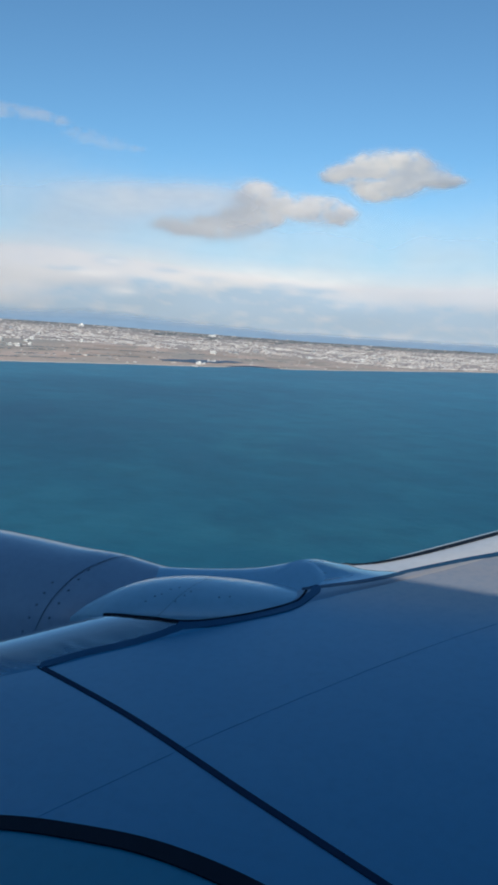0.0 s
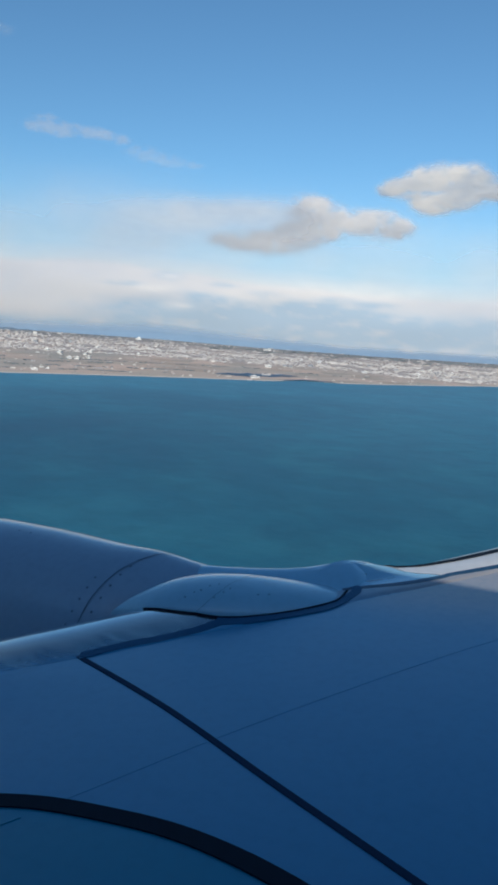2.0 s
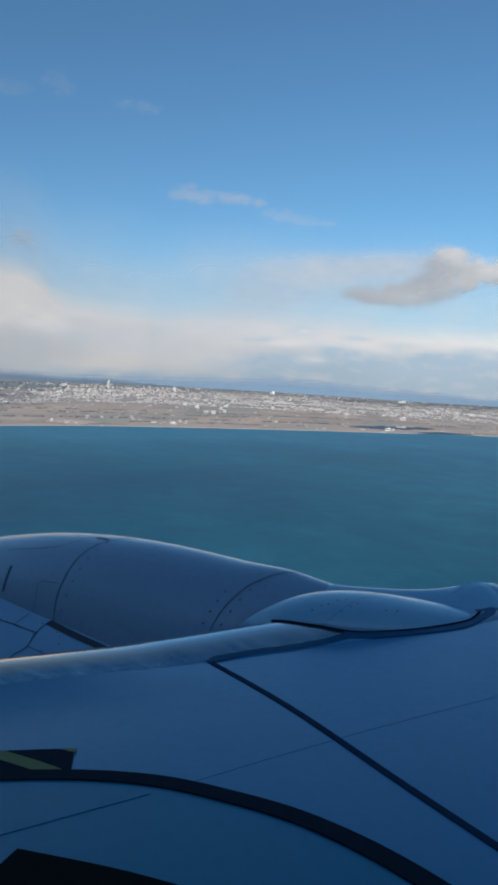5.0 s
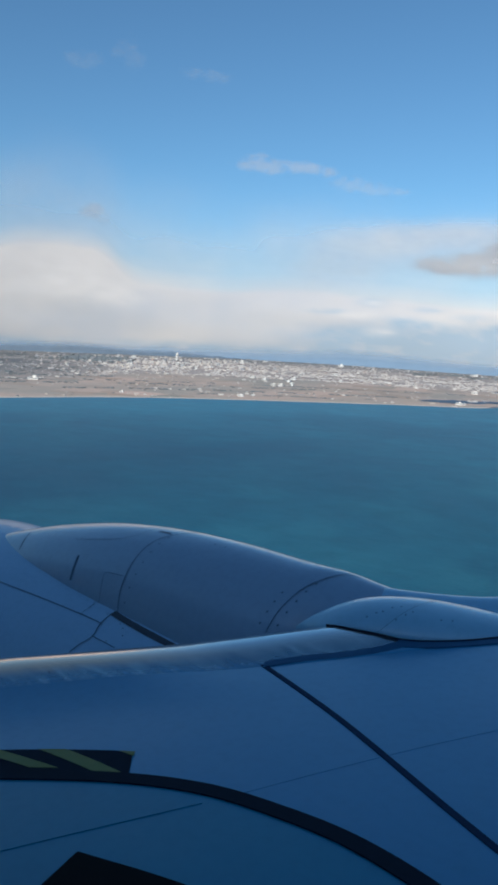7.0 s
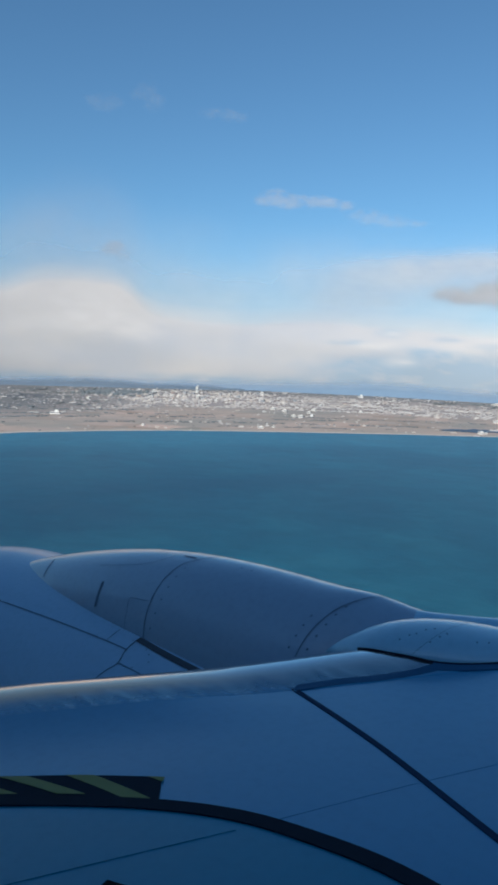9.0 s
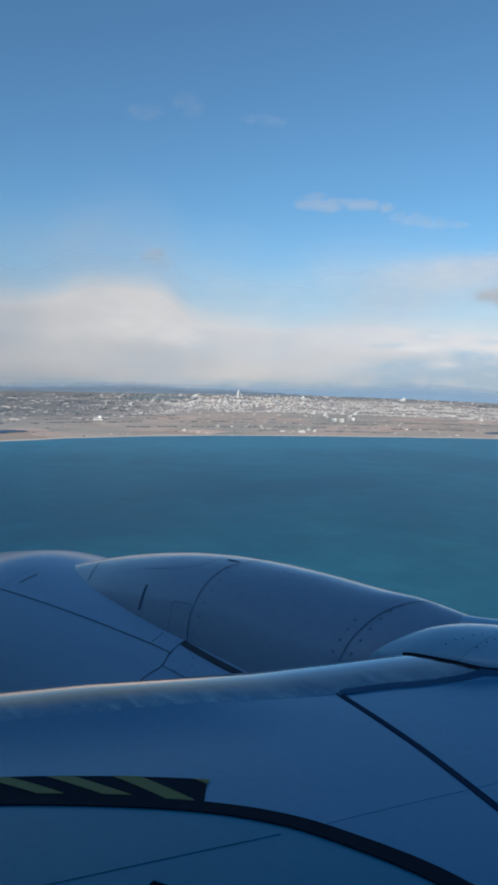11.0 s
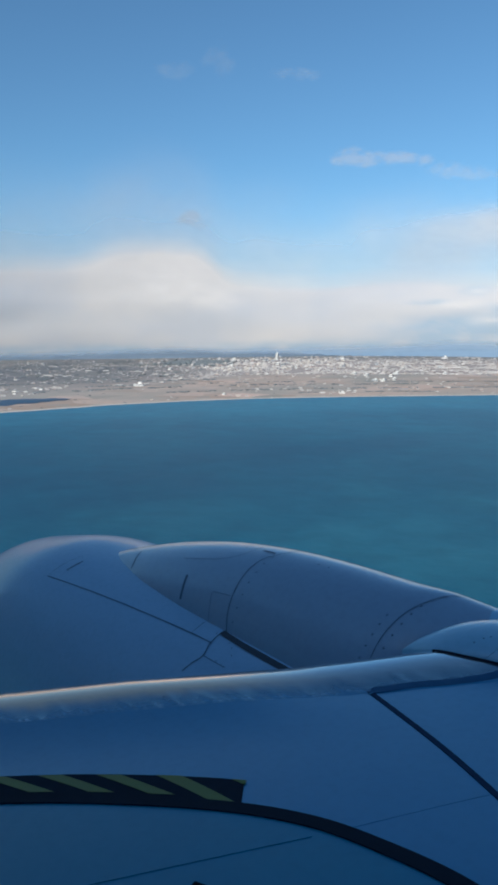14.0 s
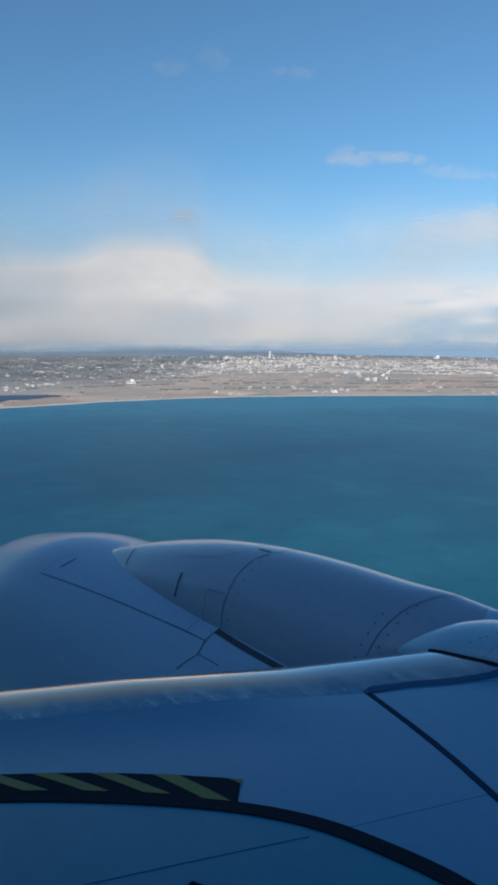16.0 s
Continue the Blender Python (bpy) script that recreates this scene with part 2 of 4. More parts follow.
def cloud_material(name, amount, soft, scale, tone=(0.80, 0.80, 0.82), shade=(0.52, 0.56, 0.64), lo=0.42, hi=0.66, patches=False, rim_most=0.65):
    """Vapour that thins out towards its rim, where the body has little depth."""
    k = Mat(name, 1.0)
    d = k.node("ShaderNodeAttribute")
    d.attribute_name = "depth"
    v = k.coords((1, 1, 1), "UV")
    n = k.noise(v, scale, 2.5, 0.45)
    big = k.noise(v, scale * 0.35, 3, 0.5)
    dens = k.math("ADD", d.outputs["Fac"], k.math("MULTIPLY", k.math("SUBTRACT", n, 0.5), soft))
    a = k.node("ShaderNodeMapRange")
    a.interpolation_type = "SMOOTHSTEP"
    k.link(dens, a.inputs["Value"])
    a.inputs["From Min"].default_value, a.inputs["From Max"].default_value = 0.03, 1.3
    a.inputs["To Max"].default_value = amount
    k.color(k.mix(k.ramp(k.math("MULTIPLY_ADD", n, 0.35, False), [(lo, (1, 1, 1)), (hi, (0, 0, 0))]), tone, shade))
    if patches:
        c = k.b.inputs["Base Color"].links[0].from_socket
        # cloud shade, haze and bright parts tinted straight into the colour
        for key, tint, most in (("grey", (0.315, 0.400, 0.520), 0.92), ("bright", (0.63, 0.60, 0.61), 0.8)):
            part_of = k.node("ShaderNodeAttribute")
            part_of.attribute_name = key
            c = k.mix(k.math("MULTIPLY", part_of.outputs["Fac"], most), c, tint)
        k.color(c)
    for node in k.t.nodes:
        if node.bl_idname == "ShaderNodeMath" and node.operation == "MULTIPLY_ADD" and not node.inputs[2].is_linked:
            k.link(k.math("MULTIPLY", big, 0.65), node.inputs[2])
    k.b.inputs["Specular IOR Level"].default_value = 0.0
    rim = k.node("ShaderNodeMapRange")
    rim.interpolation_type = "SMOOTHSTEP"
    k.link(d.outputs["Fac"], rim.inputs["Value"])
    rim.inputs["From Min"].default_value, rim.inputs["From Max"].default_value = 0.02, rim_most
    k.link(k.math("MULTIPLY", a.outputs["Result"], rim.outputs["Result"]), k.b.inputs["Alpha"])
    return k.m


# ---- mesh helpers ----
def obj(name, verts, faces, material, parent=None, label="", smooth=True):
    me = bpy.data.meshes.new(name)
    me.from_pydata([tuple(v) for v in verts], [], faces)
    me.materials.append(material)
    me.validate()
    me.update()
    if smooth:
        me.polygons.foreach_set("use_smooth", [True] * len(me.polygons))
    ob = new(name, me)
    if parent is not None:
        ob.parent = parent
    if label:
        tagged(ob, label)
    return ob


def lerp(x, table):
    return float(np.interp(x, [a for a, b in table], [b for a, b in table]))


def ease(x, table):
    """Smooth curve through the pairs of a table."""
    t = sorted(table)
    if x <= t[0][0]:
        return t[0][1]
    if x >= t[-1][0]:
        return t[-1][1]
    i = max(j for j in range(len(t)) if t[j][0] <= x)
    x0, y0 = t[i]
    x1, y1 = t[i + 1]

    def slope(j):
        if j <= 0 or j >= len(t) - 1:
            return 0.0 if len(t) < 3 else ((t[1][1] - t[0][1]) / (t[1][0] - t[0][0]) if j <= 0 else (t[-1][1] - t[-2][1]) / (t[-1][0] - t[-2][0]))
        return (t[j + 1][1] - t[j - 1][1]) / (t[j + 1][0] - t[j - 1][0])

    h = x1 - x0
    u = (x - x0) / h
    return ((2 * u**3 - 3 * u**2 + 1) * y0 + (u**3 - 2 * u**2 + u) * h * slope(i)
            + (-2 * u**3 + 3 * u**2) * y1 + (u**3 - u**2) * h * slope(i + 1))


def sheet(rows_of_points, closed=False):
    """Vertices and quads of a grid given as rows of points."""
    n = len(rows_of_points[0])
    verts = [p for row in rows_of_points for p in row]
    faces = []
    for i in range(len(rows_of_points) - 1):
        for j in range(n if closed else n - 1):
            k = (j + 1) % n
            faces.append((i * n + j, i * n + k, (i + 1) * n + k, (i + 1) * n + j))
    return verts, faces


def smooth_line(points, n):
    """n points evenly along a smooth curve through a few plan points."""
    p = [Vector(q) for q in points]
    out = []
    for i in range(len(p) - 1):
        a, b, c, d = p[max(i - 1, 0)], p[i], p[i + 1], p[min(i + 2, len(p) - 1)]
        for j in range(24):
            u = j / 24
            out.append(0.5 * ((2 * b) + (c - a) * u + (2 * a - 5 * b + 4 * c - d) * u * u + (3 * b - a - 3 * c + d) * u**3))
    out.append(p[-1])
    run = [0.0]
    for a, b in zip(out, out[1:]):
        run.append(run[-1] + (b - a).length)
    res = []
    for i in range(n):
        s = run[-1] * i / (n - 1)
        j = max(k for k in range(len(run)) if run[k] <= s + 1e-9)
        j = min(j, len(out) - 2)
        u = (s - run[j]) / max(run[j + 1] - run[j], 1e-9)
        res.append(out[j].lerp(out[j + 1], u))
    return res


# ---- the airplane ----
plane = tagged(new("airplane"), "grey passenger jet wing and engine cowl in shade", "airplane")
plane.location = (0, 0, 0)


def line_x(y):
    """Where the bare nose of the wing ends and the painted skin begins."""
    return -1.97 + 0.86 * (y - 2.43)


def line_z(y):
    x = line_x(min(y, 4.6))
    return -1.363 + 0.0974 * x + 0.0911 * min(y, 4.6) + max(0.0, y - 4.6) * 0.145 + 0.055 * max(0.0, y - 3.9)


def fillet(y):
    """Inboard the skin sweeps up a little into the nose."""
    return ease(y, [(0.0, 0.03), (1.9, 0.03), (2.42, 0.0), (20.0, 0.0)])


def wing_z(x, y, lift=0.0):
    """Upper skin of the wing."""
    c = x - line_x(y)
    lift += fillet(y) * max(0.0, 1 - c / 0.5) ** 2
    rise = 0.0974 * c if c < 2.6 else 0.0974 * c - 0.045 * (c - 2.6) ** 2
    return line_z(y) + rise + lift


def nose(y, th):
    """The rounded nose of the wing: th 0 at the skin line, 180 below."""
    g = lerp(y, [(0, 1.1), (3, 1.0), (15, 0.35)])
    low = lerp(y, [(1.75, 0.092), (2.35, 0.062), (2.6, 0.068), (2.85, 0.078), (3.0, 0.066), (3.3, 0.0)])
    bump = ease(y, [(3.2, 0.0), (3.36, 0.012), (3.50, 0.062), (3.60, 0.118), (3.68, 0.136), (3.77, 0.108), (3.86, 0.056), (3.95, 0.030), (4.06, 0.021), (4.8, 0.015), (6.0, 0.0)]) if 3.2 < y < 6.0 else 0.0
    low -= 1.17 * fillet(y)
    k = min(1.0, max(0.0, (th - 0.34) / 0.42))
    swell = low + bump * k * k * (3 - 2 * k)
    start = min(1.0, th / 0.26)
    a, b = 0.70 * g, 0.40 * g
    return Vector((line_x(y) - a * math.sin(th), y, line_z(y) + fillet(y) - b * (1 - math.cos(th)) + swell * start * start * (3 - 2 * start) * math.sin(2 * min(th, math.pi / 2))))


def tail_x(y):
    return lerp(y, [(0, 4.2), (5.0, 5.6), (15.4, 11.6)])


YS = [0.32 + 0.06 * i for i in range(80)] + [5.2 + 0.5 * i for i in range(21)]
skin = []
for y in YS:
    x0, x1 = line_x(y), tail_x(y)
    row = [Vector((x0 + (x1 - x0) * (i / 40) ** 1.3, y, 0)) for i in range(41)]
    for p in row:
        p.z = wing_z(p.x, p.y)
    low = nose(y, math.pi)
    drop = row[-1].z - 0.03
    for i in range(11):
        u = 1 - i / 10
        row.append(Vector((low.x + (x1 - low.x) * u, y, low.z + (drop - low.z) * u**2)))
    skin.append(row)
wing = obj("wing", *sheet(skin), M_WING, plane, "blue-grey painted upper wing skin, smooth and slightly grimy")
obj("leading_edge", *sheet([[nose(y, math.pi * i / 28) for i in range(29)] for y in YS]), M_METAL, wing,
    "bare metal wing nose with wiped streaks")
tip = skin[-1] + [nose(YS[-1], math.pi * (28 - i) / 28) for i in range(29)]
obj("wing_tip", tip, [tuple(range(len(tip)))], M_WING, wing)


def ribbon(name, points, width, material, parent, lift=0.004, label="", n=60, z=None, taper=None):
    """A strip laid along a plan curve on the wing, with a little thickness."""
    line = smooth_line([(*p, 0.0) for p in points], n)
    top, left, right, verts, faces = z or wing_z, [], [], [], []
    for i, p in enumerate(line):
        d = (line[min(i + 1, n - 1)] - line[max(i - 1, 0)]).normalized()
        side = Vector((-d.y, d.x, 0))
        w = width * (taper(i / (n - 1)) if taper else 1.0)
        for s, up in ((-0.5, -0.01), (-0.5, lift), (0.5, lift), (0.5, -0.01)):
            q = p + side * (w * s)
            verts.append(Vector((q.x, q.y, top(q.x, q.y) + up)))
    for i in range(n - 1):
        for j in range(3):
            faces.append((4 * i + j, 4 * i + j + 1, 4 * i + 5 + j, 4 * i + 4 + j))
    faces += [(0, 1, 2, 3), (4 * n - 1, 4 * n - 2, 4 * n - 3, 4 * n - 4)]
    return obj(name, verts, faces, material, parent, label, smooth=False)


ARC = [(-3.0, 0.43), (-2.42, 0.985), (-2.08, 1.270), (-1.74, 1.508), (-1.46, 1.645), (-1.2, 1.707), (-0.9, 1.735), (-0.55, 1.69),
       (-0.1, 1.55), (0.5, 1.25)]
ribbon("seal_strip", ARC, 0.056, M_SEAL, wing, 0.007, "black curved sealing strip at the wing root", n=90)
ribbon("seal_strip", [(-1.985, 2.45), (-1.40, 2.262), (-0.81, 2.027), (-0.36, 1.852), (0.3, 1.59)], 0.023, M_THINSEAL, wing, 0.003,
       "straight dark sealing strip across the skin")
for way, up, gap in (([(-1.86, 0.74), (-1.60, 1.22), (-1.39, 1.60)], 0.0035, M_ROOTGAP), ([(-1.36, 1.66), (-1.09, 2.19), (-0.80, 2.69), (-0.52, 3.13), (-0.2, 3.55)], 0.001, M_FAINT)):
    ribbon("panel_seam", way, 0.0014, gap, wing, up, n=24)

# root fairing panel inside the curved strip
edge = smooth_line([(*p, 0.0) for p in ARC], 60)
obj("root_fairing", *sheet([[Vector((p.x + u * (0.25 + 0.1 * p.x), p.y + (0.33 - p.y) * u,
                                    0.0015 + wing_z(p.x + u * (0.25 + 0.1 * p.x), p.y + (0.33 - p.y) * u))) for u in [i / 14 for i in range(15)]]
                            for p in edge]), M_ROOT, wing, "lighter grey fairing panel where the wing meets the cabin")
walkway = smooth_line([(-1.485, 1.222, 0), (-1.1, 1.340, 0), (-0.75, 1.385, 0), (-0.2, 1.30, 0), (0.4, 1.0, 0)], 30)
obj("walkway_patch", *sheet([[Vector((p.x + 0.10 * u, p.y - 0.30 * u, wing_z(p.x + 0.10 * u, p.y - 0.30 * u) + 0.010)) for u in (0, 0.25, 0.5, 0.75, 1)] for p in walkway]),
    M_BLACK, wing, "matt black anti-slip patch")

# hazard marking along the outer side of the curved strip
arc = smooth_line([(*p, 0.0) for p in ARC], 400)
run = [0.0]
for a, b in zip(arc, arc[1:]):
    run.append(run[-1] + (b - a).length)


def beside(s, off):
    """A plan point at the way s along the curved strip, off metres outboard of it."""
    j = min(max(k for k in range(400) if run[k] <= s), 398)
    p = arc[j].lerp(arc[j + 1], (s - run[j]) / (run[j + 1] - run[j]))
    d = (arc[j + 1] - arc[j]).normalized()
    return Vector((p.x - d.y * off, p.y + d.x * off, 0))


def on_wing(p, up):
    return Vector((p.x, p.y, wing_z(p.x, p.y) + up))


s_end = min(run[k] for k in range(400) if arc[k].x > -1.706)
marking = obj("hazard_marking", *sheet([[on_wing(beside((s_end - 0.05 * o) * i / 40, 0.02 + 0.148 * o), 0.003) for o in (0, 0.5, 1)] for i in range(41)]), M_SEAL, plane,
              "black and yellow diagonal hazard marking on the wing root")
for k in range(7):
    s0 = s_end - 0.125 - 0.245 * k
    pts = []
    for i in range(7):
        o = i / 6
        off = 0.045 + 0.118 * o if k else 0.025 + 0.143 * o
        for e in (0.0, 0.105):
            s = s0 + e - 0.27 * o
            pts.append(on_wing(beside(max(0.01, min(s, s_end - 0.05 * o)), off), 0.005))
    obj("yellow_stripe", pts, [(2 * i, 2 * i + 1, 2 * i + 3, 2 * i + 2) for i in range(6)], M_YELLOW, marking)
obj("yellow_stripe", [on_wing(beside(s_end - 0.10, 0.166), 0.005), on_wing(beside(s_end - 0.040, 0.166), 0.005), on_wing(beside(s_end - 0.034, 0.136), 0.005)],
    [(0, 1, 2)], M_YELLOW, marking)

# ---- engine cowl ----
ENG_Y, ENG_Z = 2.75, -2.5
COWL = [(-8.85, 0.03), (-8.53, 0.14), (-7.94, 0.41), (-7.29, 0.672), (-6.66, 0.888), (-6.07, 1.018), (-5.44, 1.118), (-4.6, 1.145), (-3.5, 1.15),
        (-2.4, 1.14), (-1.4, 1.05), (-0.6, 0.85)]


def outward(p):
    """The engine group hangs a little further out, ahead of the wing nose."""
    c = Vector((0.17, 0.21, -0.02))
    return c + (p - c) * 1.15


def cowl_point(x, deg, up=0.0):
    r = ease(x, COWL) + up
    return outward(Vector((x, ENG_Y + r * math.sin(radians(deg)), ENG_Z + r * math.cos(radians(deg)))))


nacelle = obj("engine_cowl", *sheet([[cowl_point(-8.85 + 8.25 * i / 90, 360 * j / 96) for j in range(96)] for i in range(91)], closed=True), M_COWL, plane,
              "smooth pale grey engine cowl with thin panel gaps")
obj("inlet_disc", [cowl_point(-8.85, 360 * j / 48) for j in range(48)], [tuple(range(48))], M_METAL, nacelle)
obj("exhaust_disc", [cowl_point(-0.6, 360 * j / 48) for j in range(48)], [tuple(range(48))], M_BLACK, nacelle)


def seam_on(fn, points, width, parent, name="panel_seam", material=None, up=0.003, n=24):
    """A narrow gap line over a curved shell, given by the shell's own two coordinates."""
    width *= 0.62 if name == "panel_seam" else 0.9
    line = smooth_line([(*p, 0.0) for p in points], n)
    pts = [fn(p.x, p.y, up) for p in line]
    verts = []
    for i, p in enumerate(pts):
        d = (pts[min(i + 1, n - 1)] - pts[max(i - 1, 0)]).normalized()
        q = line[i]
        out = (fn(q.x, q.y, 0.05) - fn(q.x, q.y, 0.0)).normalized()
        side = d.cross(out).normalized()
        verts += [p - side * width / 2, p + side * width / 2]
    return obj(name, verts, [(2 * i, 2 * i + 1, 2 * i + 3, 2 * i + 2) for i in range(n - 1)], material or M_LINE, parent)


for pts, w in (([(-5.08, -30), (-4.52, -27.2), (-3.8, -24.2), (-3.25, -22.4), (-3.05, -22.1)], 0.013), ([(-3.08, -16.5), (-3.06, -22.1), (-3.01, -26.6), (-3.03, -30), (-3.04, -33.2)], 0.015),
               ([(-3.01, -26.6), (-2.81, -26.5)], 0.009), ([(-3.25, -22.3), (-3.27, -17)], 0.009), ([(-5.08, -30), (-5.10, -23), (-5.05, -15)], 0.006)):
    seam_on(cowl_point, pts, w, nacelle)
seam_on(cowl_point, [(-4.96, -24.2), (-4.95, -17.3)], 0.020, nacelle, "vent_slot")

# ---- pylon fairing over the cowl ----
CREST = [(-5.25, -1.50), (-5.0, -1.41), (-4.75, -1.325), (-4.43, -1.235), (-4.0, -1.14), (-3.6, -1.07), (-3.1, -1.012), (-2.65, -0.988), (-2.2, -0.985),
         (-1.96, -0.988), (-1.79, -1.025), (-1.66, -1.055), (-1.53, -1.075), (-1.3, -1.13), (-1.0, -1.25)]
HALF = [(-5.25, 0.02), (-5.0, 0.10), (-4.8, 0.215), (-4.5, 0.35), (-4.2, 0.425), (-3.8, 0.46), (-3.4, 0.47), (-2.6, 0.47), (-2.2, 0.46), (-1.96, 0.43),
        (-1.7, 0.36), (-1.5, 0.28), (-1.2, 0.16), (-1.0, 0.05)]
MIDDLE = [(-5.25, 2.62), (-5.0, 2.655), (-4.8, 2.715), (-4.5, 2.80), (-4.2, 2.842), (-3.8, 2.86), (-2.4, 2.86), (-2.1, 2.87), (-1.96, 2.90), (-1.79, 2.97), (-1.66, 3.05), (-1.53, 3.14), (-1.3, 3.28), (-1.0, 3.40)]


def pylon_point(x, deg, up=0.0):
    """deg 0 at the crest, -90 on the inboard side."""
    w, top = ease(x, HALF) + up, ease(x, CREST)
    h = top + 1.63 + up
    a = radians(deg)
    return outward(Vector((x, ease(x, MIDDLE) + w * math.sin(a), -1.63 + h * math.cos(a))))


pylon = obj("pylon_fairing", *sheet([[pylon_point(-5.25 + 4.25 * i / 90, -120 + 240 * j / 48) for j in range(49)] for i in range(91)]), M_PYLON, plane,
            "rounded grey pylon fairing with ring seams and fasteners")
seam_on(pylon_point, [(-2.90, 60), (-2.96, 25), (-3.0, 0), (-3.03, -8), (-3.10, -18.4), (-3.125, -33), (-3.118, -47), (-3.098, -58), (-3.06, -68)], 0.012, pylon, n=40)
seam_on(pylon_point, [(-1.86, 40), (-1.92, 0), (-1.95, -12), (-1.99, -23), (-2.018, -33), (-2.04, -43), (-2.055, -60)], 0.010, pylon, n=40)
seam_on(pylon_point, [(-3.25, -68), (-3.28, -58), (-3.30, -50), (-3.14, -49)], 0.006, pylon)
seam_on(pylon_point, [(-3.83, -31), (-3.48, -26.5), (-3.32, -18.8), (-3.26, -4), (-3.24, 20)], 0.006, pylon)
seam_on(pylon_point, [(-4.50, -22), (-4.40, -48)], 0.012, pylon, "vent_slot")
seam_on(pylon_point, [(-3.65, -44), (-3.60, -61)], 0.026, pylon, "vent_slot")
seam_on(pylon_point, [(-3.20, -8), (-3.08, -9)], 0.018, pylon, "vent_slot")
# dark strip laid over the shaded gap between cowl and pylon
seam_on(cowl_point, [(-3.08, -17.5), (-2.85, -18.2), (-2.65, -18.4), (-2.4, -18.4)], 0.050, nacelle, "gap_strip", M_WEDGE)


def fasteners(fn, spots, size, parent, material=None):
    """Small round fastener heads on a shell, sharing one mesh."""
    me = bpy.data.meshes.new("fastener")
    n = 8
    me.from_pydata([(size * math.cos(2 * math.pi * i / n), size * math.sin(2 * math.pi * i / n), 0.0) for i in range(n)] + [(0, 0, 0.0015)], [],
                   [(i, (i + 1) % n, n) for i in range(n)])
    me.materials.append(material or M_BOLT)
    for a, b in spots:
        p, out = fn(a, b, 0.002), (fn(a, b, 0.05) - fn(a, b, 0.0)).normalized()
        ob = new("fastener", me)
        ob.parent = parent
        ob.matrix_basis = Matrix.Translation(p) @ out.to_track_quat("Z", "Y").to_matrix().to_4x4()


fasteners(pylon_point, [(-3.05 + 0.0006 * i * i, -14 - 8 * i) for i in range(7)] + [(-1.95 - 0.012 * i, -12 - 7 * i) for i in range(7)] + [(-2.07 - 0.008 * i, -30 - 6 * i) for i in range(5)]
          + [(-2.7, -9), (-2.62, -9), (-3.38, -7), (-1.75, -24)], 0.0075, pylon)
fasteners(cowl_point, [(-2.95, -19.5), (-2.9, -20.5), (-3.1, -18.6), (-3.05, -22.6), (-2.9, -26), (-2.85, -22.5)], 0.0055, nacelle)

# ---- teardrop fairing on the wing nose ----
U = Vector((0.862, 0.507, 0)).normalized()
V = Vector((-U.y, U.x, 0))
TIP = Vector((-1.234, 3.474, 0))
LONG = 1.12


def top_z(x, y):
    """Upper side of the wing, its rounded nose included."""
    c = line_x(y) - x
    if c <= 0:
        return wing_z(x, y)
    a = 0.70 * lerp(y, [(0, 1.1), (3, 1.0), (15, 0.35)])
    return nose(y, math.asin(min(1.0, c / a))).z


def tear_half(s):
    return ease(s, [(0.0, 0.0), (0.02, 0.06), (0.06, 0.105), (0.12, 0.148), (0.28, 0.197), (0.46, 0.232), (0.63, 0.240), (0.80, 0.205), (0.93, 0.142), (1.04, 0.066), (1.12, 0.005)])


def tear_point(s, deg, up=0.0):
    """s from the tip forward; deg -90 on the inboard side."""
    w = tear_half(s)
    h = ease(s, [(0.0, 0.0), (0.05, 0.022), (0.2, 0.060), (0.45, 0.114), (0.65, 0.136), (0.80, 0.132), (0.92, 0.106), (1.04, 0.055), (1.12, 0.0)])
    a = radians(deg)
    axis = TIP - U * s
    p = axis + V * ((w + up) * math.sin(a))
    floor = wing_z(axis.x, axis.y)
    if deg < 0:
        k = min(1.0, -deg / 90)
        floor += (max(top_z(p.x, p.y), floor - 0.12) - floor) * k * k
    return Vector((p.x, p.y, floor - 0.008 + (h + up) * math.cos(a)))


tear = obj("wing_fairing", *sheet([[tear_point(LONG * (i / 60) ** 1.4, -100 + 200 * j / 36) for j in range(37)] for i in range(61)]), M_TEAR, plane,
           "teardrop-shaped pale fairing on the wing nose")
seam_on(tear_point, [(0.71, -85), (0.63, -50), (0.55, -20), (0.475, 5), (0.43, 40)], 0.003, tear, material=M_TEARGAP)
fasteners(tear_point, [(0.755, -48), (0.715, -38), (0.685, -34), (0.645, -24), (0.605, -20), (0.62, -50), (0.58, -38), (0.55, -30), (0.42, -42), (0.37, -40)], 0.0042, tear, M_TEARGAP)
rim = [(TIP - U * s - V * (tear_half(s) + 0.006)) for s in (0.95, 0.8, 0.6, 0.43, 0.25, 0.083, 0.03)]
ribbon("gap_strip", [(p.x, p.y) for p in rim] + [((TIP + U * 0.008).x, (TIP + U * 0.008).y)], 0.010, M_SEAL, tear, 0.009, n=60, z=top_z, taper=lambda u: min(1.0, 0.12 + 1.3 * u))
rim = [(TIP - U * s - V * (tear_half(s) + 0.034)) for s in (0.60, 0.46, 0.28, 0.12, 0.05)]
rim += [TIP + U * 0.038 - V * 0.035, TIP + U * 0.054 + V * 0.0, TIP + U * 0.056 + V * 0.04, TIP + U * 0.050 + V * 0.07]
ribbon("seal_strip", [(p.x, p.y) for p in rim], 0.048, M_GREYSEAL, tear, 0.006, "grey-blue sealant around the fairing", n=80, z=top_z, taper=lambda u: min(1.0, 0.75 + 6 * (1 - u)))

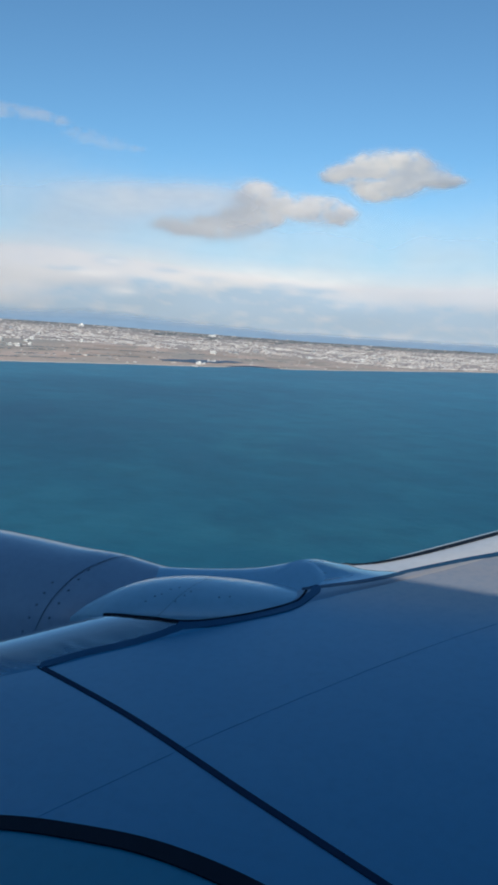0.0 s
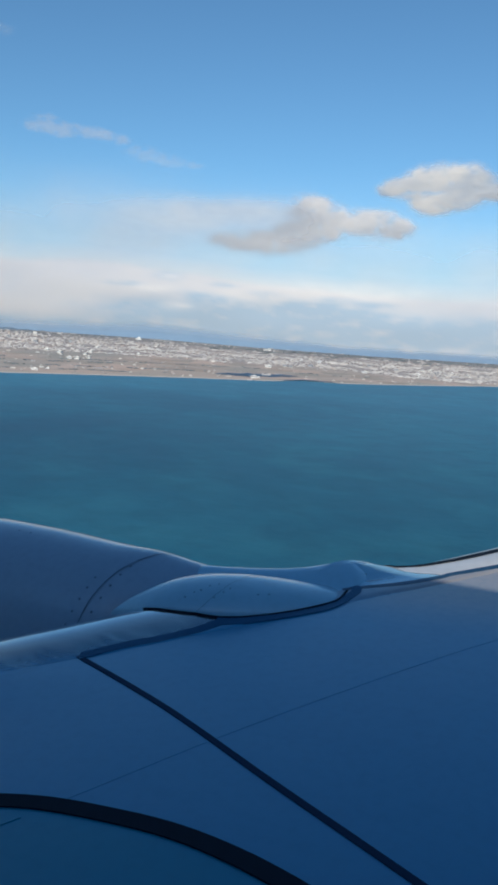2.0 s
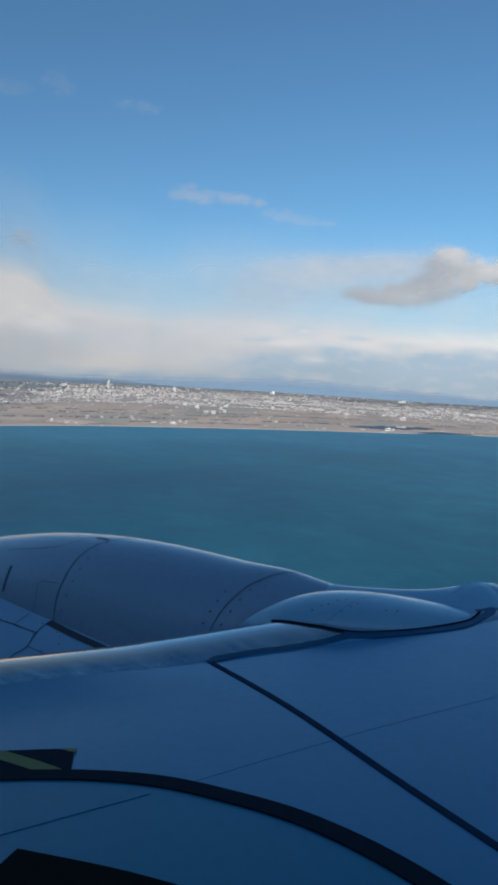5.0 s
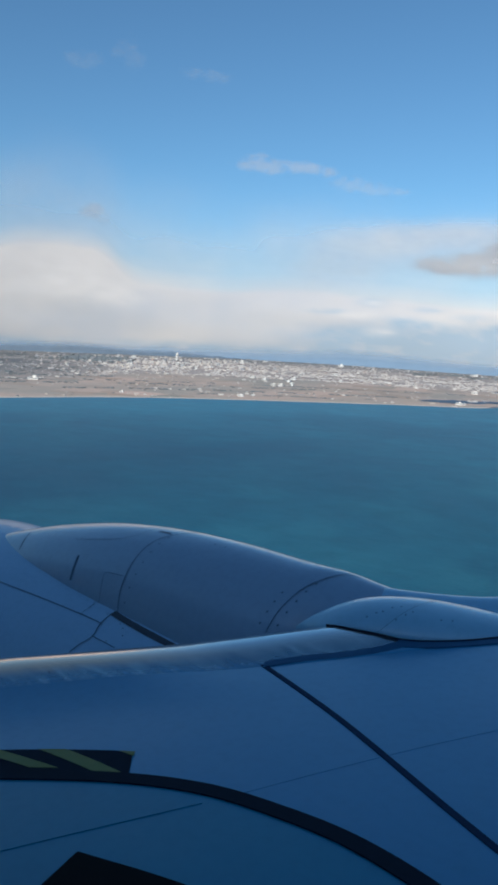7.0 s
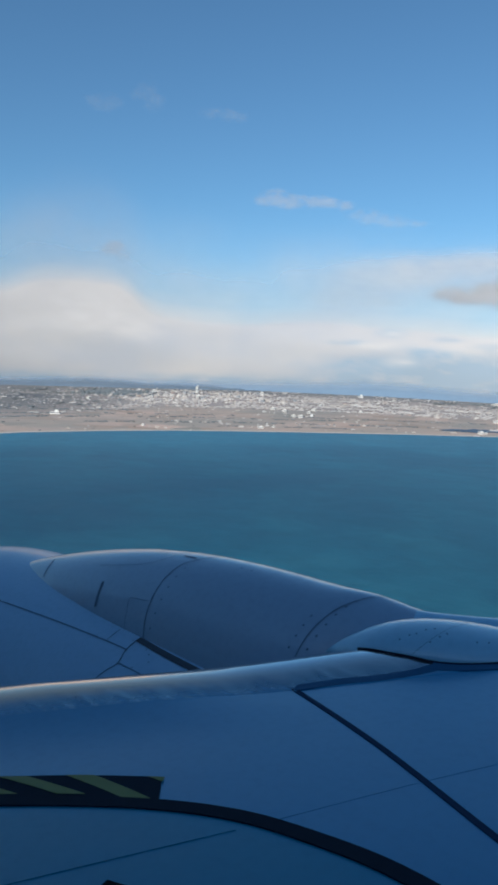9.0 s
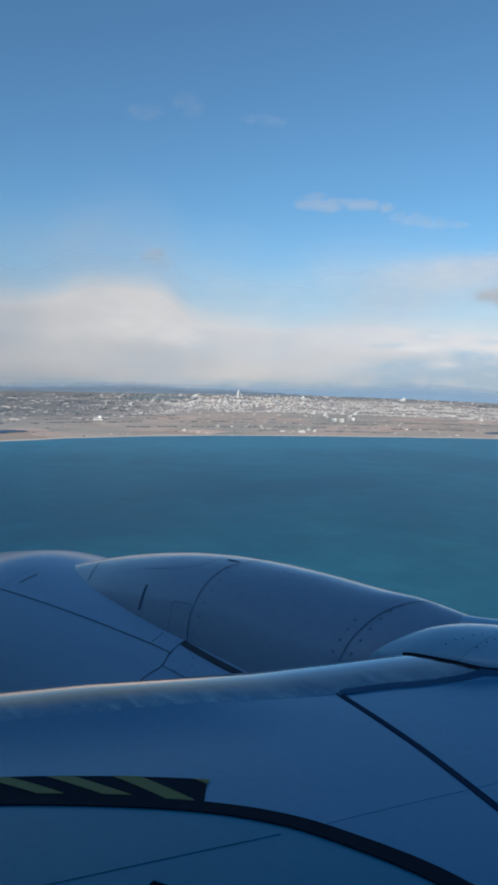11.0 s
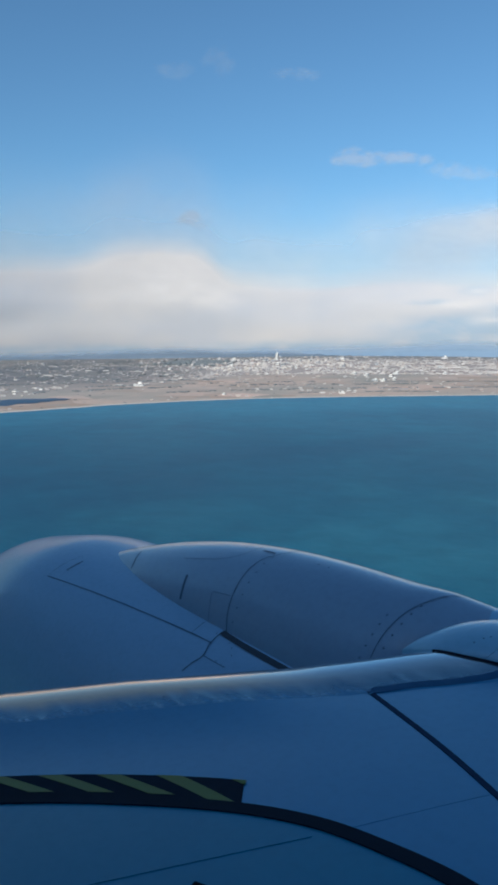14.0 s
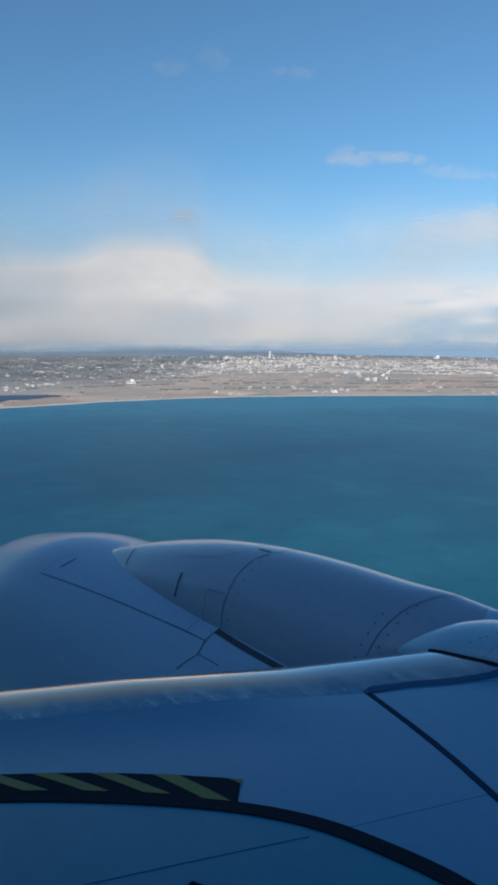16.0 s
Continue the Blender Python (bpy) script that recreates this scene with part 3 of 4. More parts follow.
# painted skin that reaches forward over the nose beside the fairing, and the strips along its edge
FRONT = [(2.43, -1.962), (2.467, -1.955), (2.61, -1.83), (2.724, -1.725), (2.853, -1.63), (3.0, -1.555), (3.07, -1.54), (3.3, -1.42), (3.5, -1.24), (3.569, -1.149), (3.672, -1.002),
         (3.812, -0.866), (3.873, -0.821), (4.05, -0.62), (4.3, -0.365)]
over = []
for i in range(76):
    y = 2.43 + 0.025 * i
    x0, x1 = line_x(y) + 0.015, min(line_x(y) + 0.012, ease(y, FRONT))
    over.append([Vector((x0 + (x1 - x0) * u, y, top_z(x0 + (x1 - x0) * u, y) - 0.002 + 0.0055 * min(1.0, 3 * u))) for u in [k / 12 for k in range(13)]])
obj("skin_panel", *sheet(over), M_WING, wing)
ribbon("seal_strip", [(-1.975, 2.451), (-1.955, 2.469), (-1.845, 2.61), (-1.74, 2.724), (-1.645, 2.853), (-1.575, 2.99), (-1.55, 3.07)], 0.046, M_GREYSEAL, wing, 0.005,
       "grey sealing strip behind the wing nose", z=top_z, taper=lambda u: min(1.0, 0.7 + 9 * u))
ribbon("seal_strip", [(-1.26, 3.50), (-1.149, 3.569), (-1.002, 3.672), (-0.866, 3.812), (-0.821, 3.873), (-0.60, 4.07), (line_x(4.3) + 0.02, 4.3), (line_x(4.9) + 0.02, 4.9), (line_x(6.0) + 0.02, 6.0)],
       0.036, M_SLATSEAL, wing, 0.005, "dark blue-grey sealing strip behind the slat", n=90, z=top_z)
ahead = []
for i in range(31):
    y = 3.08 + 0.025 * i
    a = 0.70 * lerp(y, [(0, 1.1), (3, 1.0), (15, 0.35)])
    t0 = math.asin(max(0.0, min(1.0, (line_x(y) - ease(y, FRONT)) / a)))
    ahead.append([nose(y, t0 + (radians(115) - t0) * k / 16) + Vector((-0.002, 0, 0.0025)) for k in range(17)])
slat = []
for i in range(60):
    y = 3.835 + 0.11 * i
    a = 0.70 * lerp(y, [(0, 1.1), (3, 1.0), (15, 0.35)])
    t0 = math.asin(max(0.0, min(1.0, (line_x(y) - min(line_x(y), ease(y, FRONT) if y < 4.3 else 99)) / a)))
    slat.append([nose(y, t0 + (radians(95) - t0) * k / 14) + Vector((-0.002, 0, 0.0025)) for k in range(15)])
obj("slat", *sheet(slat), M_SLAT, wing, "white painted nose of the outer slat")
obj("nose_panel", *sheet(ahead), M_NOSE, wing, "pale painted panel ahead of the sealing strip")

# the fillet that carries the pylon's crest over to the corner of the nose, behind the teardrop
ridge = smooth_line([(-2.20, 3.37, -1.235), (-2.06, 3.417, -1.190), (-1.94, 3.46, -1.182), (-1.79, 3.513, -1.171), (-1.655, 3.563, -1.158), (-1.53, 3.608, -1.137),
                     (-1.43, 3.644, -1.109), (-1.36, 3.669, -1.087), (-1.325, 3.682, -1.080), (-1.27, 3.70, -1.092), (-1.20, 3.725, -1.14)], 60)
across = Vector((0.34, -0.94, 0))
FALL = [(-0.20, -0.16), (-0.12, -0.065), (-0.06, -0.018), (-0.02, -0.003), (0.0, 0.0), (0.02, -0.0015), (0.05, -0.008), (0.09, -0.024), (0.14, -0.054), (0.20, -0.098), (0.28, -0.17)]
obj("nose_fillet", *sheet([[p + across * (-0.20 + 0.48 * k / 32) + Vector((0, 0, ease(-0.20 + 0.48 * k / 32, FALL))) for k in range(33)] for p in ridge]),
    M_NOSE, wing, "pale painted fillet between pylon and wing nose")

# dark line on the nose of the outer slat
verts = []
for i in range(40):
    y = 3.85 + 6.0 * (i / 39) ** 1.5
    at_deg = lerp(y, [(3.8, 36), (3.9, 33), (4.0, 29), (4.1, 26), (4.3, 25)])
    verts += [nose(y, radians(at_deg)) + Vector((0, 0, 0.005)), nose(y, radians(at_deg + 3)) + Vector((-0.003, 0, 0.011)), nose(y, radians(at_deg + 8)) + Vector((-0.006, 0, 0.004))]
obj("slat_edge", verts, [f for i in range(39) for f in ((3 * i, 3 * i + 1, 3 * i + 4, 3 * i + 3), (3 * i + 1, 3 * i + 2, 3 * i + 5, 3 * i + 4))], M_SEAL, wing,
    "black edge of the outer slat")


def nose_shell(y, deg, up=0.0):
    a, b = nose(y, radians(deg)), nose(y, radians(deg + 2))
    d = (b - a).normalized()
    out = Vector((d.z, 0, -d.x))
    return a + (out if out.z > 0 else -out) * up


fasteners(nose_shell, [(1.75, 8), (1.78, 9), (2.22, 20), (2.3, 7), (1.6, 12)], 0.003, wing)
# the row of fasteners ahead of the sealing strip
STRIP = [(2.462, -1.962), (2.61, -1.845), (2.724, -1.74), (2.853, -1.645), (2.99, -1.575)]
row_ = []
for i in range(15):
    y = 2.47 + 0.035 * i
    a = 0.70 * lerp(y, [(0, 1.1), (3, 1.0), (15, 0.35)])
    row_.append((y, math.degrees(math.asin(max(0.0, min(1.0, (line_x(y) - lerp(y, STRIP) + 0.048) / a))))))
fasteners(nose_shell, row_, 0.0028, wing)

# ---- cabin wall that closes the place behind the camera ----
CY, CZ, RO, RI = -1.5, -0.42, 1.97, 1.90
XS = [-20 + 1.0 * i for i in range(8)] + [-12 + 0.5 * i for i in range(23)] + [-0.5, 0.0, 0.3, 0.62] + [1 + 0.5 * i for i in range(25)]
AN = [-180 + 5 * i for i in range(73)]


def ring(x, a, r):
    return Vector((x, CY + r * math.cos(radians(a)), CZ + r * math.sin(radians(a))))


def is_open(i, j):
    return XS[i] >= -1.0 and XS[i + 1] <= 0.62 and -25 <= AN[j] and AN[j + 1] <= 30


verts, faces = [], []
nA = len(AN)
for r in (RO, RI):
    for x in XS:
        verts += [ring(x, a, r) for a in AN]
off = len(XS) * nA
for i in range(len(XS) - 1):
    for j in range(nA - 1):
        if is_open(i, j):
            continue
        q = (i * nA + j, (i + 1) * nA + j, (i + 1) * nA + j + 1, i * nA + j + 1)
        faces += [q, tuple(off + v for v in reversed(q))]
i0, i1 = XS.index(-1.0), XS.index(0.62)
j0, j1 = AN.index(-25), AN.index(30)
for j in range(j0, j1):
    for i in (i0, i1):
        faces.append((i * nA + j, i * nA + j + 1, off + i * nA + j + 1, off + i * nA + j))
for i in range(i0, i1):
    for j in (j0, j1):
        faces.append((i * nA + j, (i + 1) * nA + j, off + (i + 1) * nA + j, off + i * nA + j))
fuselage = obj("fuselage", verts, faces, M_FUSE, plane, "grey cabin shell with a window opening")
for x in (XS[0], XS[-1]):
    obj("end_wall", [ring(x, a, RO) for a in AN[:-1]], [tuple(range(nA - 1))], M_FUSE, fuselage)

# ---- sea, land and town ----
SEA = -120.0
SHORE = [(-60, -1.8), (0, -2.1), (9, -2.42), (22, -3.05), (32, -3.25), (40, -3.38), (54, -3.55), (62, -3.75), (72, -4.15), (90, -4.5), (140, -4.6)]
FAR = 4840.0
RISE = [(-40, 36), (12, 36), (22, 40), (30, 54), (38, 75), (46, 86), (130, 86)]


def at(az, d, z):
    return Vector((-math.sin(radians(az)) * d, math.cos(radians(az)) * d, z))


def shore(az):
    wob = 14 * noise.noise(Vector((az * 0.35, 3.1, 0))) + 5 * noise.noise(Vector((az * 1.3, 7.7, 0)))
    spit = 70 * math.exp(-((az - 26.5) / 1.6) ** 2)
    d = 119.0 / math.tan(radians(-ease(az, SHORE))) + wob + spit
    k = min(1.0, max(0.0, (az - 80) / 10))
    return d + (FAR - 30 - d) * k * k * (3 - 2 * k)


def land_z(az, d):
    q = max(0.0, (d - shore(az)) / (FAR - shore(az)))
    return SEA + 1.2 + lerp(az, RISE) * q**1.12 - 0.8 * math.exp(-q * 200)


M_SEA = sea_material()
disc = [[at(a, r, SEA) for a in range(0, 360, 4)] for r in (3, 30, 120, 300, 700, 1300, 2000, 2800, 3800, 4900)]
tagged(obj("water", *sheet(disc, closed=True), M_SEA), "teal blue sea with faint wind streaks", "sea", kind="structure")
AZ = [-40 + 0.5 * i for i in range(263)]
QS = [0, 0.004, 0.012, 0.03, 0.06] + [0.08 + 0.02 * i for i in range(20)] + [0.5 + 0.05 * i for i in range(11)]
# how far from the beach the open fields reach before the town begins
FIELD = [(-40, 0.04), (14, 0.05), (19, 0.15), (23, 0.27), (28, 0.30), (32, 0.30), (40, 0.34), (54, 0.36), (60, 0.22), (66, 0.15), (80, 0.14), (130, 0.2)]
ground = tagged(obj("ground", *sheet([[at(a, shore(a) + (FAR - shore(a)) * q, land_z(a, shore(a) + (FAR - shore(a)) * q) - (1.0 if q == 0 else 0)) for q in QS] for a in AZ]), land_material()),
       "flat coastal plain of brown winter fields", "ground", kind="structure")
ground.data.attributes.new("built", "FLOAT", "POINT").data.foreach_set("value", [min(1.0, max(0.0, (q - lerp(a, FIELD)) / 0.10 + 0.5)) * lerp(a, [(55, 1.0), (62, 0.4)]) for a in AZ for q in QS])
ground.data.attributes.new("wooded", "FLOAT", "POINT").data.foreach_set("value", [max(min(1.0, max(0.0, (a - 56) / 7)) * min(1.0, max(0.0, (q - lerp(a, FIELD)) / 0.2)), min(1.0, max(0.0, (q - 0.70) / 0.2))) for a in AZ for q in QS])
M_SAND = plain("pale_sand", (0.62, 0.57, 0.51), 0.95, (0.54, 0.49, 0.44), 0.05)
tagged(obj("beach", *sheet([[at(a, shore(a) - 4 + w, SEA + 0.3 + 0.06 * w) for w in (0, 5, 11, 17)] for a in AZ]), M_SAND), "narrow strip of pale sand beach", "beach", kind="structure")
M_FOAM = plain("surf_foam", (0.80, 0.82, 0.83), 0.8, (0.30, 0.38, 0.42), 0.03)
tagged(obj("surf", *sheet([[at(a, shore(a) - 9 + w + 3 * noise.noise(Vector((a * 2.2, 1, 0))), SEA + 0.25) for w in (0, 8)] for a in AZ]), M_FOAM), "thin white line of surf on the beach", "surf", kind="structure")


M_LAGOON = plain("lagoon_water", (0.060, 0.120, 0.200), 0.5, (0.045, 0.095, 0.165), 0.02, gloss=0.1)


def pond(az0, az1, q0, q1, label):
    rows_ = []
    for i in range(41):
        u = i / 40
        a = az0 + (az1 - az0) * u
        w = math.sin(math.pi * u) ** 0.6
        m = (q0 + q1) / 2 + 0.25 * (q1 - q0) * noise.noise(Vector((a * 0.9, 2.0, 0)))
        h = (q1 - q0) / 2 * w * (0.8 + 0.4 * noise.noise(Vector((a * 1.7, 5.0, 0))))
        D = shore(a)
        rows_.append([at(a, D + (FAR - D) * q, land_z(a, D + (FAR - D) * q) + 0.8) for q in (m - h, m, m + h)])
    tagged(obj("water", *sheet(rows_), M_LAGOON), label, "lagoon", kind="structure")


pond(27.0, 33.4, 0.040, 0.105, "dark still lagoon behind the beach")
pond(24.2, 28.4, -0.006, 0.012, "shallow inlet that breaks the line of the beach")
pond(67.0, 84.0, 0.035, 0.115, "river mouth and blue lagoon behind a sand spit")

rng = random.Random(7)
TOWN = [(-40, 0.25), (5, 0.55), (14, 0.95), (24, 0.75), (30, 0.85), (40, 1.0), (55, 1.0), (59, 0.72), (62, 0.45), (68, 0.34), (80, 0.26), (130, 0.2)]
LIMIT = [(-40, 0.9), (8, 0.82), (20, 0.84), (27, 0.86), (33, 0.92), (42, 0.98), (60, 0.98), (70, 0.9), (130, 0.8)]


def box(verts, faces, p, w, l, h, turn):
    c, s = math.cos(turn), math.sin(turn)
    k = len(verts)
    for z in (p.z - 2, p.z + h):
        for x, y in ((-w, -l), (w, -l), (w, l), (-w, l)):
            verts.append((p.x + (x * c - y * s) / 2, p.y + (x * s + y * c) / 2, z))
    faces += [(k, k + 1, k + 5, k + 4), (k + 1, k + 2, k + 6, k + 5), (k + 2, k + 3, k + 7, k + 6), (k + 3, k, k + 4, k + 7), (k + 4, k + 5, k + 6, k + 7)]


def place(az, q):
    D = shore(az)
    d = D + (FAR - D) * q
    return at(az, d, land_z(az, d))


bv, bf, count = [], [], 0
while count < 13500:
    az, q = rng.uniform(-4, 88), rng.random()
    f, lim = lerp(az, FIELD), lerp(az, LIMIT)
    patch = 0.5 + 0.9 * noise.noise(Vector((az * 0.55, q * 14, 0.0))) + 0.4 * noise.noise(Vector((az * 1.9, q * 40, 4.0)))
    dens = lerp(az, TOWN) * (0.02 + 0.03 * patch if q < f else (1.0 - 0.8 * max(0.0, min(1.0, (q - lerp(az, [(18, 0.46), (32, 0.52), (42, 0.60), (48, 0.72)])) / 0.22)) if q < lim else 0.05))
    if az > 57 and noise.noise(Vector((az * 0.45, q * 26, 6.0))) < 0.12:
        dens *= 0.18
    if rng.random() > dens * max(0.03, min(1.0, 2.0 * patch - 0.35)):
        continue
    core = math.exp(-((az - 52) / 6.0) ** 2) * (1 if 0.45 < q < 0.9 else 0.1)
    big = rng.random()
    if big < 0.10 + 0.30 * core:
        w, l, h = rng.uniform(7, 14), rng.uniform(5, 8), rng.uniform(2, 3.6) + core * rng.uniform(0, 6)
    elif big < 0.14:
        w, l, h = rng.uniform(13, 27), rng.uniform(8, 14), rng.uniform(1.8, 3.0)
    else:
        w, l, h = rng.uniform(4, 8), rng.uniform(3, 5.5), rng.uniform(1.0, 2.0)
    box(bv, bf, place(az, q), w, l, h, rng.choice((0.3, 0.3, 0.9, 1.2)) + rng.uniform(-0.1, 0.1))
    count += 1
M_TOWN = building_material("town_walls", [(0.0, (0.53, 0.515, 0.52)), (0.20, (0.46, 0.44, 0.44)), (0.40, (0.37, 0.355, 0.365)), (0.56, (0.31, 0.305, 0.33)),
                                          (0.68, (0.66, 0.65, 0.645)), (0.86, (0.53, 0.49, 0.46)), (0.96, (0.40, 0.32, 0.29))])
tagged(obj("town_buildings", bv, bf, M_TOWN, smooth=False), "dense mass of small white and grey town houses", "town", kind="stuff")

# windbreak woods and scrub
tv, tf = [], []
ICO = bmesh.new()
bmesh.ops.create_icosphere(ICO, subdivisions=1, radius=1.0)
iv, iff = [v.co.copy() for v in ICO.verts], [[v.index for v in f.verts] for f in ICO.faces]
ICO.free()


def clump(p, r, h):
    k = len(tv)
    j = [rng.uniform(0.7, 1.25) for _ in iv]
    for v, e in zip(iv, j):
        tv.append((p.x + v.x * r * e, p.y + v.y * r * e, p.z + (v.z * 0.6 + 0.4) * h * e))
    tf.extend([tuple(k + a for a in f) for f in iff])


for line_q, a0, a1, thick in ((0.10, 34, 60, 0.006), (0.165, 40, 70, 0.008), (0.21, 44, 66, 0.006), (0.20, 30, 44, 0.005), (0.13, 20, 27, 0.006), (0.05, 36, 50, 0.003), (0.28, 56, 75, 0.01)):
    for i in range(int((a1 - a0) * 17)):
        a = a0 + (a1 - a0) * rng.random()
        if noise.noise(Vector((a * 0.8, line_q * 50, 1))) < -0.08:
            continue
        clump(place(a, line_q + 0.01 * noise.noise(Vector((a * 0.3, line_q * 9, 0))) + rng.uniform(-thick, thick)), rng.uniform(3, 6), rng.uniform(1.0, 2.2))
for i in range(1100):
    clump(place(rng.uniform(-4, 88), rng.random() ** 0.8), rng.uniform(2.5, 5.5), rng.uniform(0.8, 2))
for i in range(900):
    a = rng.uniform(57, 86)
    q = rng.uniform(0.30, 0.97)
    if noise.noise(Vector((a * 0.4, q * 9, 2))) > 0.0:
        clump(place(a, q), rng.uniform(7, 18), rng.uniform(1.5, 3.5))
for i in range(620):
    clump(place(rng.gauss(57.6, 1.1), rng.gauss(0.74, 0.05)), rng.uniform(8, 18), rng.uniform(3, 8))
for i in range(900):
    a = rng.uniform(-4, 34)
    q = 0.80 + 0.14 * noise.noise(Vector((a * 0.25, 6.0, 0))) + rng.gauss(0, 0.05)
    if noise.noise(Vector((a * 0.5, q * 12, 8))) > -0.05:
        clump(place(a, min(0.98, q)), rng.uniform(8, 20), rng.uniform(2, 4.5))
# pine tone lifted and blued, haze painted into the foliage
M_WOOD = plain("hazed_pine_wood", (0.185, 0.215, 0.235), 0.95, (0.155, 0.185, 0.21), 0.08)
tagged(obj("woods", tv, tf, M_WOOD, smooth=False), "dark rows of windbreak pines and scrub", "woods", kind="stuff")

# single buildings that stand out
M_WHITE = plain("white_plaster", (0.80, 0.80, 0.79), 0.7, (0.70, 0.70, 0.70), 0.2)
M_GREYW = plain("grey_plaster", (0.48, 0.49, 0.52), 0.7, (0.40, 0.41, 0.44), 0.2)
M_GLASS = plain("window_bands", (0.10, 0.13, 0.17), 0.25, (0.07, 0.09, 0.12), 0.3)
M_ROOF = plain("grey_roof", (0.34, 0.34, 0.36), 0.8, (0.28, 0.28, 0.30), 0.3)


def building(name, p, w, l, h, turn, wall, label, group="", cap=0.0):
    """A block with floors of window bands, a parapet roof and a plant room."""
    base = tagged(new(name), label, "building", group)
    base.location = p
    m = Matrix.Rotation(turn, 4, "Z")
    base.matrix_basis = Matrix.Translation(p) @ m
    v, f = [], []
    box(v, f, Vector((0, 0, 0)), w, l, h, 0)
    obj("wall", v, f, wall, base, smooth=False)
    v, f = [], []
    box(v, f, Vector((0, 0, h + 2)), w + 0.6, l + 0.6, 0.7 - 2, 0)
    box(v, f, Vector((w * 0.12, 0, h + 2)), w * 0.35, l * 0.4, 3.0 + cap - 2, 0)
    obj("roof", v, f, M_ROOF if wall is not M_WHITE else M_WHITE, base, smooth=False)
    floors = max(1, int(h / 3.4))
    for k in range(min(floors, 10)):
        v, f = [], []
        box(v, f, Vector((0, 0, 2 + h * (k + 0.45) / floors)), w + 0.24, l + 0.24, 0.40 * h / floors - 2 + 0.0, 0)
        obj("window", v, f, M_GLASS, base, smooth=False)
    return base


building("tower", place(51.55, 0.80) , 13, 11, 36, 0.5, M_WHITE, "tall slim white tower over the town", cap=5)
building("factory", place(30.42, 0.030), 17, 11, 5.5, 0.55, M_WHITE, "white works building beside the lagoon")
building("factory", place(30.05, 0.032), 8, 7, 3, 0.55, M_WHITE, "low white shed beside the lagoon")
building("factory", place(62.0, 0.20), 30, 18, 6, 0.9, M_WHITE, "large white plant standing in the fields", cap=4)
building("greenhouse", place(46.64, 0.035), 17, 9, 3.2, 0.75, M_WHITE, "long low white shed close to the beach")
building("greenhouse", place(45.7, 0.050), 9, 7, 2.6, 0.75, M_WHITE, "long low white shed close to the beach")
building("greenhouse", place(55.6, 0.05), 9, 7, 2.6, 0.75, M_WHITE, "long low white shed close to the beach")
building("stadium", place(39.2, 0.86), 30, 24, 9, 0.6, M_WHITE, "broad white hall among the houses", cap=5)
building("warehouse", place(29.5, 0.86), 44, 20, 6, 0.45, M_WHITE, "wide white warehouse at the edge of town")
for i in range(22):
    az, q = rng.gauss(52.5, 4.5), rng.uniform(0.5, 0.88)
    building("apartment_building", place(az, q), rng.uniform(10, 22), rng.uniform(8, 12), rng.uniform(7, 16), rng.choice((0.3, 0.9)), rng.choice((M_WHITE, M_GREYW, M_GREYW)),
             "pale high-rise block in the town centre", "high-rise blocks")
for i in range(26):
    az, q = rng.uniform(12, 46), rng.uniform(0.2, 0.55)
    building("apartment_building", place(az, q), rng.uniform(10, 22), rng.uniform(7, 11), rng.uniform(4, 8), rng.choice((0.3, 0.9)), rng.choice((M_WHITE, M_WHITE, M_GREYW)),
             "white mid-rise block among low houses", "mid-rise blocks")

# ---- hills and clouds ----
RIDGE = [(-60, -0.5), (8, -0.5), (22, -0.38), (27, -0.2), (31, 0.08), (35, 0.36), (38.5, 0.56), (42, 0.40), (46, 0.28), (52, 0.22), (56, 0.20), (59.5, 0.36), (62, 0.28), (66, 0.10),
         (72, 0.08), (110, 0.3), (180, 0.2)]


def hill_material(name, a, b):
    """Far hills, the blue of haze put into their colour, whose ridge goes up into the cloud."""
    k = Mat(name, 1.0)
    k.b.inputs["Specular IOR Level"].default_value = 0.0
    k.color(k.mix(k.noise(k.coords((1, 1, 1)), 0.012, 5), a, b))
    clear = k.node("ShaderNodeAttribute")
    clear.attribute_name = "clear"
    k.link(k.math("ADD", clear.outputs["Fac"], k.math("MULTIPLY", k.math("SUBTRACT", k.noise(k.coords((1, 1, 1)), 0.004, 3), 0.5), 0.25), True), k.b.inputs["Alpha"])
    return k.m


def hill_range(name, azimuths, top_of, near, far_, material, label):
    """A long ridge; its crest thins out where the cloud hides it."""
    rows_, clear = [], []
    for a in azimuths:
        top = top_of(a)
        for_row = []
        for u in (0.0, 0.25, 0.5, 0.7, 0.85, 1.0):
            d = near + (far_ - near) * u
            e0 = math.degrees(math.atan2(-112, near))
            for_row.append(at(a, d, d * math.tan(radians(e0 + (top - e0) * u ** 0.8))))
            clear.append(1.0 if u < 0.6 else max(0.0, 1 - (u - 0.6) / 0.4 * 1.0))
        rows_.append(for_row)
    ob = obj(name, *sheet(rows_), material)
    ob.data.attributes.new("clear", "FLOAT", "POINT").data.foreach_set("value", clear)
    return tagged(ob, label, "hills", kind="structure")



